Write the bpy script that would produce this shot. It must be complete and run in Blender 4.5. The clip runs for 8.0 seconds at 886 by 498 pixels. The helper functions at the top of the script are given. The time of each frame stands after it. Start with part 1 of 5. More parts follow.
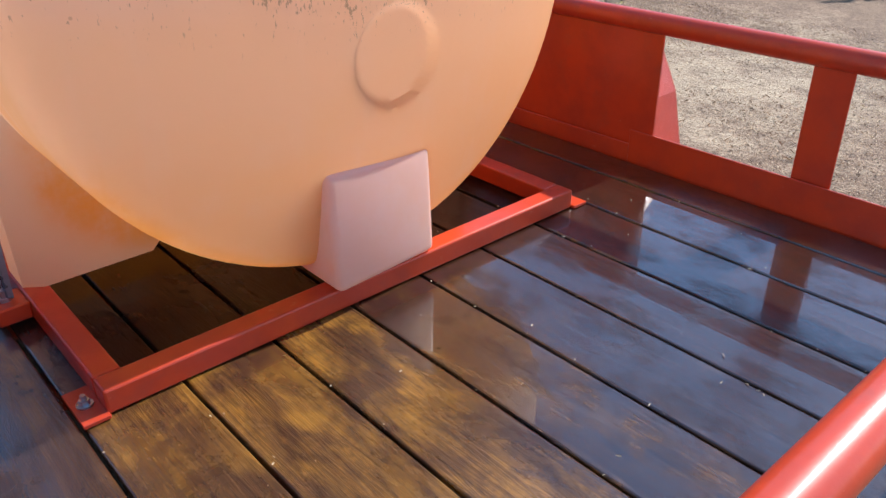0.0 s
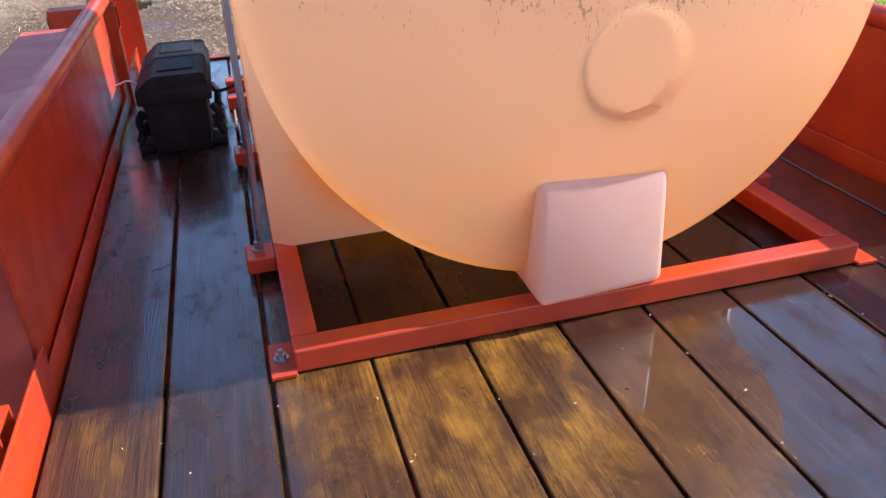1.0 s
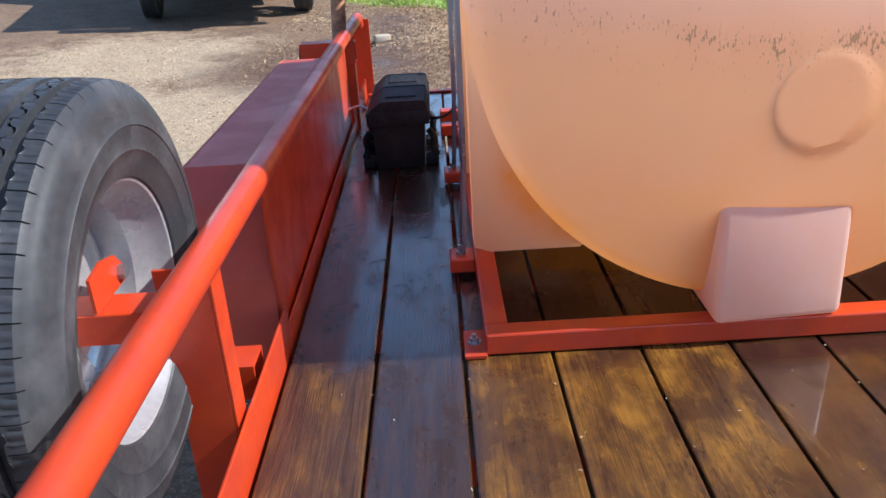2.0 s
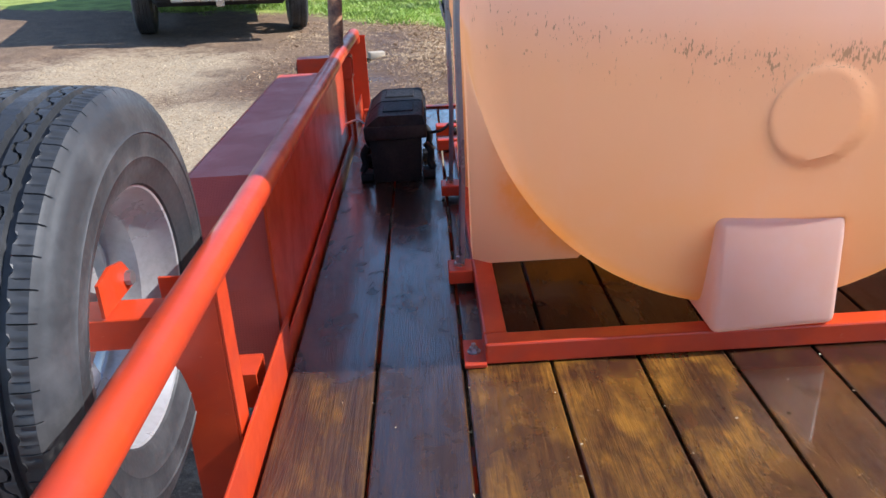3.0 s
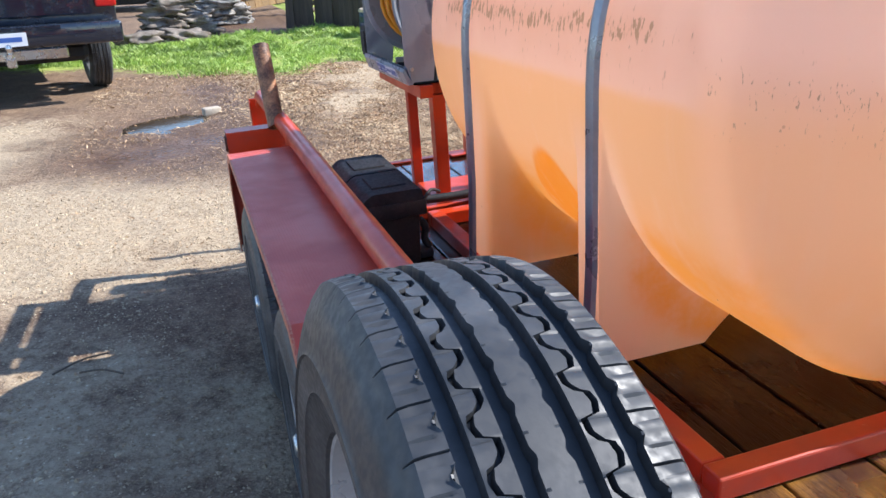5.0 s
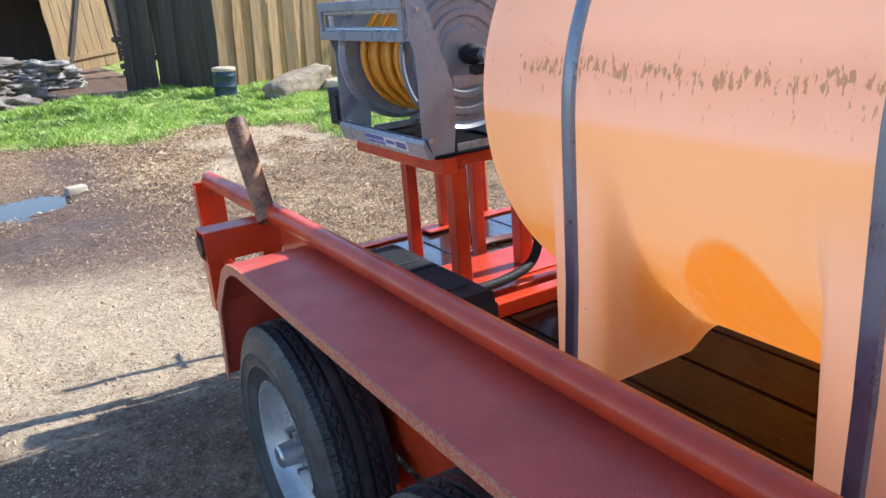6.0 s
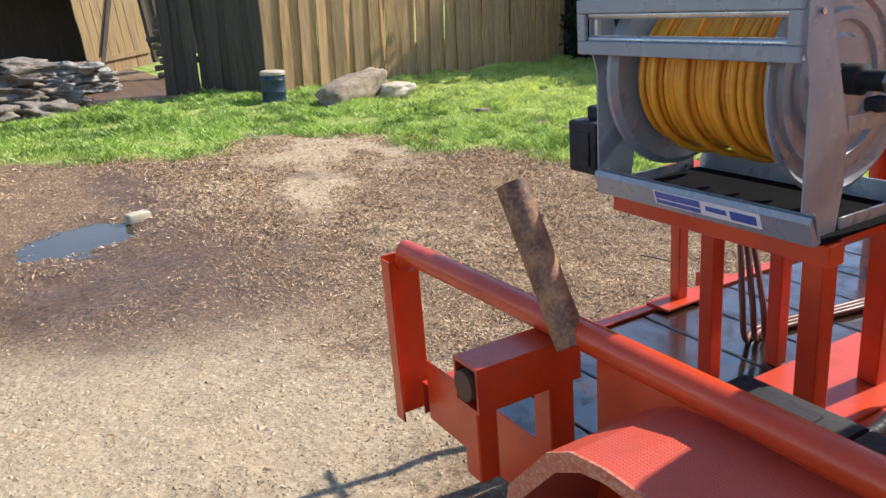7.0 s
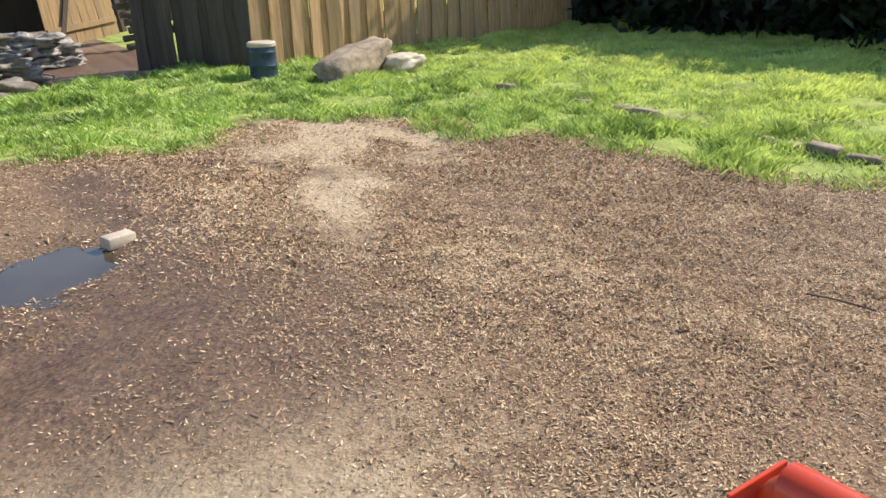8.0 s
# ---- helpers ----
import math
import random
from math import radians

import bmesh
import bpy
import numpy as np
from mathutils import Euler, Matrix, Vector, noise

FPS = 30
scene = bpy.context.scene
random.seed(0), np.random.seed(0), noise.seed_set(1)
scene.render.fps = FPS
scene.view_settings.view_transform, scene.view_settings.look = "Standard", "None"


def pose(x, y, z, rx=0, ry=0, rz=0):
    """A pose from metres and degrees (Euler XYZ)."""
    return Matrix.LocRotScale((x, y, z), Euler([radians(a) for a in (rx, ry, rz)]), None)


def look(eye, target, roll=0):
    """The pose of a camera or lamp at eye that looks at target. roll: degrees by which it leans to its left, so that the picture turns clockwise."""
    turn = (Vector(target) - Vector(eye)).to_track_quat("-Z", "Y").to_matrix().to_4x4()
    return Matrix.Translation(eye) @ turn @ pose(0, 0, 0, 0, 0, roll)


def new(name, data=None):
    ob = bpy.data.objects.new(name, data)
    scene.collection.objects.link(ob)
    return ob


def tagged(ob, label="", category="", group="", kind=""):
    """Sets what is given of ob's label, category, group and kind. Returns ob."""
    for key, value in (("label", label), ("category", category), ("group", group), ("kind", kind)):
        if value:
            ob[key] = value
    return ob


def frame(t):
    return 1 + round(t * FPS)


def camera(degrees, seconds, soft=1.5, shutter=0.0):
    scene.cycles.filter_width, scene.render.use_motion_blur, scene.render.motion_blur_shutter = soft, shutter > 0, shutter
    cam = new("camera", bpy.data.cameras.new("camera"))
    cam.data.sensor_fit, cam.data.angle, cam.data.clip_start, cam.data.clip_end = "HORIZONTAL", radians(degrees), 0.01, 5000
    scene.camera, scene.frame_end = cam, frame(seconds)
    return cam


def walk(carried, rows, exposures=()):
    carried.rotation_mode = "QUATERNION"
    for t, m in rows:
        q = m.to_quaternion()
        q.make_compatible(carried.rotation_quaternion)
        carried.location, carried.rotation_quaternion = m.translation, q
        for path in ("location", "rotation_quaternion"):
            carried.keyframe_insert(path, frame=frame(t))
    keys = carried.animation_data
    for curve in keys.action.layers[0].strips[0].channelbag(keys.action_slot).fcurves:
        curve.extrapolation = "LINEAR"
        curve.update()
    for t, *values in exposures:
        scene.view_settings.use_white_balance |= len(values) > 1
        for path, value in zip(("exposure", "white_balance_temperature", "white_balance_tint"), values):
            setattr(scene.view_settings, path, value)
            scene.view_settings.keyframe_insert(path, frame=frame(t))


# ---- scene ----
cam = camera(58.7, 8.0)
PATH = [
    (0, (-0.215, -1.239, 0.906), (0.939, 0.084, -0.051), -0.8),
    (0.5, (-0.006, -1.208, 0.886), (0.762, 0.373, -0.067), -1.5),
    (1, (0.032, -1.285, 0.88), (0.462, 0.434, -0.049), -3.0),
    (1.5, (0.008, -1.444, 0.881), (0.141, 0.358, 0.023), -3.6),
    (2, (-0.023, -1.504, 0.897), (-0.034, 0.327, 0.094), -3.6),
    (3.5, (-0.076, -1.528, 0.89), (-0.02, 0.321, 0.13), -2.6),
    (4, (-0.259, -1.436, 0.893), (-0.093, 0.411, 0.142), -2.8),
    (4.2, (-0.376, -1.363, 0.894), (-0.149, 0.48, 0.152), -2.9),
    (5.3, (-0.859, -0.805, 0.971), (-0.178, 0.943, 0.278), -4.6),
    (5.5, (-0.964, -0.659, 0.961), (-0.197, 1.063, 0.292), -4.7),
    (6, (-1.092, -0.246, 0.983), (-0.144, 1.399, 0.354), -4.8),
    (6.5, (-1.166, 0.289, 1.03), (-0.192, 1.928, 0.426), -5.0),
    (7, (-1.249, 0.882, 1.018), (-0.322, 2.54, 0.39), -4.6),
    (7.5, (-1.172, 1.514, 0.979), (-0.28, 3.163, 0.284), -5.0),
    (8, (-1.085, 2.16, 0.982), (-0.119, 3.761, 0.272), -4.9),
]
walk(cam, [(t, look(eye, target, roll)) for t, eye, target, roll in PATH],
     exposures=[(0, 0.74, 5950, 12), (0.5, 0.96, 5950, 12), (1.0, 0.97, 5950, 12), (1.5, 0.78, 5950, 12), (2.0, 0.66, 5950, 12), (4.2, 0.72, 5950, 12), (5.3, 0.98, 5900, 11), (6.4, 0.88, 5850, 9), (7.0, 0.73, 6500, 10), (8.0, 0.66, 6750, 10)])

# ---- world and light ----
SUN = Vector((1.2, -0.07, 1.0)).normalized()      # towards the sun
world = bpy.data.worlds.new("sky")
scene.world = world
world.use_nodes = True
wn = world.node_tree.nodes
sky = wn.new("ShaderNodeTexSky")
sky.sky_type, sky.sun_disc = "NISHITA", False
sky.sun_elevation = math.asin(SUN.z)
sky.sun_rotation = math.atan2(SUN.x, SUN.y)
sky.air_density, sky.dust_density, sky.ozone_density = 1.0, 0.15, 2.0
world.node_tree.links.new(sky.outputs[0], wn["Background"].inputs[0])
wn["Background"].inputs[1].default_value = 0.15
sun = new("sun", bpy.data.lights.new("sun", "SUN"))
sun.data.energy, sun.data.angle, sun.data.color = 4.6, radians(0.53), (1.0, 0.94, 0.84)
sun.matrix_world = look(SUN * 30, (0, 0, 0))


# ---- materials ----
class Net:
    """A small helper round a material's node tree."""

    def __init__(self, name):
        self.m = bpy.data.materials.new(name)
        self.m.use_nodes = True
        self.t = self.m.node_tree
        self.b = self.t.nodes["Principled BSDF"]
        self.pos = self.t.nodes.new("ShaderNodeNewGeometry").outputs["Position"]
        self.obj = self.t.nodes.new("ShaderNodeTexCoord").outputs["Object"]
        self.rand = self.t.nodes.new("ShaderNodeObjectInfo").outputs["Random"]

    def link(self, a, b):
        self.t.links.new(a, b)

    def put(self, key, v):
        s = self.b.inputs[key]
        if isinstance(v, bpy.types.NodeSocket):
            self.link(v, s)
        else:
            s.default_value = (*v, 1) if isinstance(v, tuple) and len(v) == 3 else v

    def map(self, v, scale, offset=(0, 0, 0)):
        n = self.t.nodes.new("ShaderNodeMapping")
        self.link(v, n.inputs[0])
        n.inputs["Scale"].default_value = scale
        n.inputs["Location"].default_value = offset
        return n.outputs[0]

    def noise(self, v, scale, detail=4, rough=0.55, dist=0.0):
        n = self.t.nodes.new("ShaderNodeTexNoise")
        self.link(v, n.inputs["Vector"])
        n.inputs["Scale"].default_value, n.inputs["Detail"].default_value = scale, detail
        n.inputs["Roughness"].default_value, n.inputs["Distortion"].default_value = rough, dist
        return n.outputs[0]

    def voronoi(self, v, scale, feature="F1", out="Distance", rnd=1.0):
        n = self.t.nodes.new("ShaderNodeTexVoronoi")
        n.feature = feature
        self.link(v, n.inputs["Vector"])
        n.inputs["Scale"].default_value, n.inputs["Randomness"].default_value = scale, rnd
        return n.outputs[out]

    def ramp(self, f, lo, hi, a=0.0, b=1.0, smooth=True):
        n = self.t.nodes.new("ShaderNodeMapRange")
        n.interpolation_type = "SMOOTHSTEP" if smooth else "LINEAR"
        self.link(f, n.inputs[0])
        for i, v in ((1, lo), (2, hi), (3, a), (4, b)):
            n.inputs[i].default_value = v
        return n.outputs[0]

    def math(self, op, a, b=0.0, c=0.0):
        n = self.t.nodes.new("ShaderNodeMath")
        n.operation = op
        for i, v in enumerate((a, b, c)):
            if isinstance(v, bpy.types.NodeSocket):
                self.link(v, n.inputs[i])
            else:
                n.inputs[i].default_value = v
        return n.outputs[0]

    def xyz(self, v):
        n = self.t.nodes.new("ShaderNodeSeparateXYZ")
        self.link(v, n.inputs[0])
        return n.outputs

    def mix(self, f, a, b):
        n = self.t.nodes.new("ShaderNodeMix")
        n.data_type = "RGBA"
        for i, v in ((0, f), (6, a), (7, b)):
            if isinstance(v, bpy.types.NodeSocket):
                self.link(v, n.inputs[i])
            elif i == 0:
                n.inputs[i].default_value = v
            else:
                n.inputs[i].default_value = (*v, 1)
        return n.outputs[2]

    def attr(self, name):
        n = self.t.nodes.new("ShaderNodeAttribute")
        n.attribute_name = name
        return n.outputs["Fac"]

    def bump(self, h, strength, distance=0.01):
        n = self.t.nodes.new("ShaderNodeBump")
        n.inputs["Strength"].default_value, n.inputs["Distance"].default_value = strength, distance
        self.link(h, n.inputs["Height"])
        old = self.b.inputs["Normal"].links
        if old:
            self.link(old[0].from_socket, n.inputs["Normal"])
        self.link(n.outputs[0], self.b.inputs["Normal"])


def plain(name, a, b, rough=0.5, metal=0.0, scale=8.0, fine=90.0, bump=0.15, spread=0.15, coat=0.0):
    """Colour a worn towards b at a broad and a fine scale."""
    n = Net(name)
    broad = n.noise(n.pos, scale, 5, 0.6)
    grain = n.noise(n.pos, fine, 3, 0.6)
    f = n.math("ADD", n.math("MULTIPLY", n.ramp(broad, 0.35, 0.7), 0.7), n.math("MULTIPLY", n.ramp(grain, 0.4, 0.7), 0.3))
    n.put("Base Color", n.mix(f, a, b))
    n.put("Roughness", n.ramp(broad, 0.3, 0.7, max(rough - spread, 0.03), min(rough + spread, 1)))
    n.put("Metallic", metal)
    n.put("Coat Weight", coat)
    n.bump(grain, bump, 0.002)
    return n.m


def wood_wet():
    """Stained deck boards, soaked in places."""
    n = Net("wet_stained_wood")
    p = n.pos
    shift = n.math("MULTIPLY", n.rand, 7.0)
    comb = n.t.nodes.new("ShaderNodeCombineXYZ")
    n.link(shift, comb.inputs[1])
    add = n.t.nodes.new("ShaderNodeVectorMath")
    n.link(p, add.inputs[0])
    n.link(comb.outputs[0], add.inputs[1])
    v = add.outputs[0]
    grain = n.noise(n.map(v, (75, 3.0, 20)), 1.0, 8, 0.72, 0.9)
    lines = n.noise(n.map(v, (30, 0.9, 8)), 1.0, 2, 0.4, 2.2)
    rings = n.math("SINE", n.math("MULTIPLY", lines, 75.0))
    blotch = n.noise(n.map(p, (1.5, 0.85, 1)), 5.2, 7, 0.66, 0.35)
    cloud = n.noise(p, 13.0, 5, 0.7, 0.3)
    x, y, z = n.xyz(p)
    c = n.mix(n.ramp(grain, 0.34, 0.66), (0.024, 0.010, 0.005), (0.098, 0.044, 0.013))
    # amber where the stain shows through, best at the back between the tracks of water
    track = n.math("MULTIPLY", n.ramp(x, -0.20, -0.17), n.ramp(x, 0.03, -0.01))
    dry = n.math("MULTIPLY", n.math("SUBTRACT", 1.0, n.math("MULTIPLY", track, 0.75)), n.ramp(x, 1.15, 0.45))
    dry = n.math("MULTIPLY", dry, n.math("MULTIPLY", n.ramp(y, 0.25, -0.05), n.ramp(x, -0.45, 0.05, 0.45, 1.0)))
    amber = n.ramp(n.math("ADD", n.math("ADD", blotch, n.math("MULTIPLY", dry, 0.10)), n.math("MULTIPLY", n.math("SUBTRACT", cloud, 0.5), 0.22)), 0.50, 0.78)
    c = n.mix(n.math("MULTIPLY", n.math("MULTIPLY", amber, n.ramp(grain, 0.30, 0.55, 0.45, 1.0)), n.math("ADD", n.math("MULTIPLY", dry, 0.56), 0.06)), c, (0.46, 0.215, 0.024))
    c = n.mix(n.math("MULTIPLY", n.ramp(rings, 0.2, 0.95), 0.42), c, (0.032, 0.013, 0.006))
    c = n.mix(n.math("MULTIPLY", n.ramp(n.noise(n.map(p, (2.5, 1.2, 1)), 4.0, 6, 0.7), 0.48, 0.68), 0.5), c, (0.034, 0.015, 0.009))
    c = n.mix(n.math("MULTIPLY", n.ramp(n.rand, 0.0, 1.0, smooth=False), 0.25), c, (0.05, 0.022, 0.012))
    # water lies along the two sides of the deck and at its front
    side = n.math("MAXIMUM", n.ramp(x, 0.40, 0.95), n.math("MULTIPLY", n.ramp(x, 0.06, -0.04), n.math("MAXIMUM", n.ramp(y, -0.16, 0.06), n.math("MULTIPLY", track, 0.85))))
    side = n.math("MAXIMUM", side, n.math("ADD", n.math("MULTIPLY", n.ramp(y, 0.05, 0.5), 0.7), n.math("MULTIPLY", n.ramp(y, 1.3, 1.9), 0.3)))
    water = n.noise(n.map(p, (1.0, 0.6, 1)), 4.2, 6, 0.62, 0.6)
    wet = n.ramp(n.math("ADD", water, n.math("MULTIPLY", side, 0.30)), 0.47, 0.70)
    c = n.mix(n.math("MULTIPLY", wet, 0.62), c, (0.014, 0.009, 0.008))
    # the tank's shade is put into the boards below it: darker, with less shine
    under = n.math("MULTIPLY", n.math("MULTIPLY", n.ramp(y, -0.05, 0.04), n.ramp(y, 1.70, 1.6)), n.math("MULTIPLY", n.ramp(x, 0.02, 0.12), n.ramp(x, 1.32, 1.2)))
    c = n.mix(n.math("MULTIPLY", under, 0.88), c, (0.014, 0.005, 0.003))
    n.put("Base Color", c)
    rough = n.math("ADD", n.math("ADD", n.ramp(wet, 0, 1, 0.28, 0.05), n.ramp(x, 0.12, -0.05, 0.0, 0.14)), n.math("MULTIPLY", n.ramp(grain, 0.3, 0.7), 0.08))
    n.put("Roughness", rough)
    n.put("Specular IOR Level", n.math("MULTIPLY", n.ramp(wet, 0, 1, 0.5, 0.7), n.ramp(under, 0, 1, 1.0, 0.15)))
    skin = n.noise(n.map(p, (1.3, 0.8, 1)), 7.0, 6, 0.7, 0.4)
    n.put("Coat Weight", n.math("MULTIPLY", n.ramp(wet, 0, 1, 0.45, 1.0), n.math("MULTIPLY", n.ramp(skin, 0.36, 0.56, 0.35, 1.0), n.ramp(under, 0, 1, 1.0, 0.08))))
    n.put("Coat IOR", 1.62)
    n.put("Coat Roughness", n.math("ADD", n.math("ADD", n.ramp(wet, 0.2, 1, 0.20, 0.02), n.ramp(x, 0.12, -0.05, 0.0, 0.13)), n.ramp(skin, 0.55, 0.36, 0.0, 0.16)))
    n.bump(grain, 0.55, 0.0025)
    n.bump(rings, 0.2, 0.0012)
    n.bump(n.noise(n.map(p, (34, 7, 1)), 1.0, 3, 0.6), 0.10, 0.004)
    return n.m


def tank_plastic(name, sunlit=False):
    """Milky rotomoulded polyethylene, tinted by what it held and by painted glow, with a mouldy tide line."""
    n = Net(name)
    x, y, z = n.xyz(n.pos)
    cloud = n.noise(n.pos, 2.6, 5, 0.6, 0.4)
    fine = n.noise(n.pos, 9.0, 5, 0.65)
    flank = n.ramp(y, 0.02, 0.12)
    end_line = n.ramp(x, 0.05, 0.60, 0.725, 0.628, smooth=False)
    mark = n.math("ADD", end_line, n.math("MULTIPLY", flank, n.math("SUBTRACT", 0.795, end_line)))
    tide = n.math("SUBTRACT", z, mark)
    level = n.math("ADD", z, n.ramp(cloud, 0.25, 0.75, -0.12, 0.12))
    c = n.mix(n.ramp(level, 0.12, 0.55), (0.93, 0.49, 0.19), (0.885, 0.545, 0.34))
    filled = n.math("ADD", n.math("ADD", z, n.math("MULTIPLY", x, 0.08)), n.math("MULTIPLY", n.math("SUBTRACT", cloud, 0.5), 0.16))
    c = n.mix(n.ramp(filled, 0.62, 0.80), c, (0.885, 0.66, 0.65))
    above = n.math("MULTIPLY", flank, n.ramp(z, 0.665, 0.70))
    c = n.mix(n.math("MULTIPLY", above, 0.8), c, (0.885, 0.645, 0.63))
    below = n.math("MULTIPLY", flank, n.ramp(n.math("ADD", n.math("SUBTRACT", z, 0.678), n.math("MULTIPLY", n.math("SUBTRACT", fine, 0.5), 0.03)), 0.012, -0.012))
    c = n.mix(n.math("MULTIPLY", below, 0.8), c, n.mix(n.ramp(z, 0.25, 0.6), (0.86, 0.41, 0.115), (0.85, 0.495, 0.20)))
    c = n.mix(n.math("MULTIPLY", n.ramp(fine, 0.5, 0.75), 0.22), c, (0.90, 0.60, 0.46))
    # residue, and the orange glow of light through the plastic, painted along the seam
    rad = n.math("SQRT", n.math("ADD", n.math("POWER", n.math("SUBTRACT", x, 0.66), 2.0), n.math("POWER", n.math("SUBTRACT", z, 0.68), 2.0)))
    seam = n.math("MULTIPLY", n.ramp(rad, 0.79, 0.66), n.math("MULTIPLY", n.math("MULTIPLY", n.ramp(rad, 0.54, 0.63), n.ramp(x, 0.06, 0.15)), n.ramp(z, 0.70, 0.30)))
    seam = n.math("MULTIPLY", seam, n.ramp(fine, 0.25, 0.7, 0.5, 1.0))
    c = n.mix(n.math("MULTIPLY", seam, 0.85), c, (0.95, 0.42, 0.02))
    # the same glow painted deeper, as an oval on the belly between the legs
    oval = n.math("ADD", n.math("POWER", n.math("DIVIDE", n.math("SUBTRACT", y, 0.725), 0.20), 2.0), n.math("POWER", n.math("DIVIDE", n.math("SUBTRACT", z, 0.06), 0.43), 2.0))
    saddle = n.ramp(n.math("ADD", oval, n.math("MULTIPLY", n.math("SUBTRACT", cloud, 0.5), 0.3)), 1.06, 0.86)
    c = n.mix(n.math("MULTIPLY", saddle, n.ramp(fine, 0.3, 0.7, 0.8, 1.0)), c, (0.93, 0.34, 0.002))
    # the legs are paler: light coming through their walls is put into the colour
    near_leg = n.ramp(n.math("ABSOLUTE", n.math("SUBTRACT", y, 0.42)), 0.12, 0.05)
    far_leg = n.ramp(n.math("ABSOLUTE", n.math("SUBTRACT", y, 1.13)), 0.12, 0.05)
    legs = n.math("MULTIPLY", n.math("MAXIMUM", near_leg, far_leg), n.ramp(z, 0.66, 0.45))
    legs = n.math("MULTIPLY", legs, n.math("SUBTRACT", 1.0, seam))
    c = n.mix(n.math("MULTIPLY", legs, 0.8), c, (0.95, 0.73, 0.63))
    # paler copy for the foot: the sun falling on it is put into the colour
    if sunlit:
        c = n.mix(n.ramp(fine, 0.3, 0.7, 0.72, 0.95), c, (0.93, 0.71, 0.64))
    drip = n.noise(n.map(n.pos, (14, 14, 0.9)), 1.0, 3, 0.6)
    c = n.mix(n.math("MULTIPLY", n.ramp(drip, 0.52, 0.75), 0.22), c, (0.90, 0.64, 0.54))
    # specks of mould along the line, thinning out above it
    big = n.noise(n.map(n.pos, (95, 95, 30)), 1.0, 3, 0.6)
    small = n.noise(n.map(n.pos, (190, 190, 62)), 1.0, 3, 0.6)
    speck = n.math("ADD", n.math("MULTIPLY", big, flank), n.math("MULTIPLY", small, n.math("SUBTRACT", 1.0, flank)))
    patch = n.ramp(n.noise(n.map(n.pos, (4, 4, 1.5)), 1.0, 3), 0.34, 0.54)
    wob = n.math("ADD", tide, n.math("MULTIPLY", n.math("SUBTRACT", fine, 0.5), 0.05))
    line = n.math("MULTIPLY", n.ramp(wob, -0.028, -0.006), n.ramp(wob, 0.030, 0.006))
    patch = n.math("MULTIPLY", patch, n.math("MAXIMUM", flank, n.ramp(x, 0.15, 0.5, 0.3, 1.0)))
    halo = n.math("MULTIPLY", n.ramp(wob, -0.13, -0.01), n.ramp(wob, 0.085, 0.01))
    spots = n.ramp(n.math("ADD", speck, n.math("ADD", n.math("MULTIPLY", n.math("MULTIPLY", line, patch), 0.12), n.math("MULTIPLY", n.math("MULTIPLY", halo, patch), 0.05))), 0.665, 0.73)
    spots = n.math("MULTIPLY", spots, halo)
    c = n.mix(n.math("MULTIPLY", n.math("MULTIPLY", line, patch), 0.14), c, (0.46, 0.20, 0.12))
    c = n.mix(n.math("MULTIPLY", n.math("MULTIPLY", halo, n.ramp(patch, 0, 1, 0.4, 1.0)), n.ramp(flank, 0, 1, 0.22, 0.42)), c, (0.52, 0.27, 0.25))
    c = n.mix(n.math("MULTIPLY", spots, 0.85), c, (0.07, 0.03, 0.025))
    stray = n.ramp(n.voronoi(n.pos, 9.0), 0.035, 0.02)
    c = n.mix(n.math("MULTIPLY", stray, 0.6), c, (0.30, 0.12, 0.06))
    n.put("Base Color", c)
    n.put("Roughness", n.ramp(cloud, 0.3, 0.7, 0.34, 0.5))
    n.put("Specular IOR Level", 0.4)
    n.bump(n.noise(n.pos, 160, 2), 0.08, 0.001)
    n.bump(n.noise(n.pos, 7, 3), 0.28, 0.012)
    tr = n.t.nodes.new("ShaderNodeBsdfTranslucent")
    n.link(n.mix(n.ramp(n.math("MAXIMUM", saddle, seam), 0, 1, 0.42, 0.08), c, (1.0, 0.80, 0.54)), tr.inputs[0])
    mx = n.t.nodes.new("ShaderNodeMixShader")
    mx.inputs[0].default_value = 0.5 if sunlit else 0.87
    n.link(n.b.outputs[0], mx.inputs[1])
    n.link(tr.outputs[0], mx.inputs[2])
    n.link(mx.outputs[0], n.t.nodes["Material Output"].inputs[0])
    return n.m


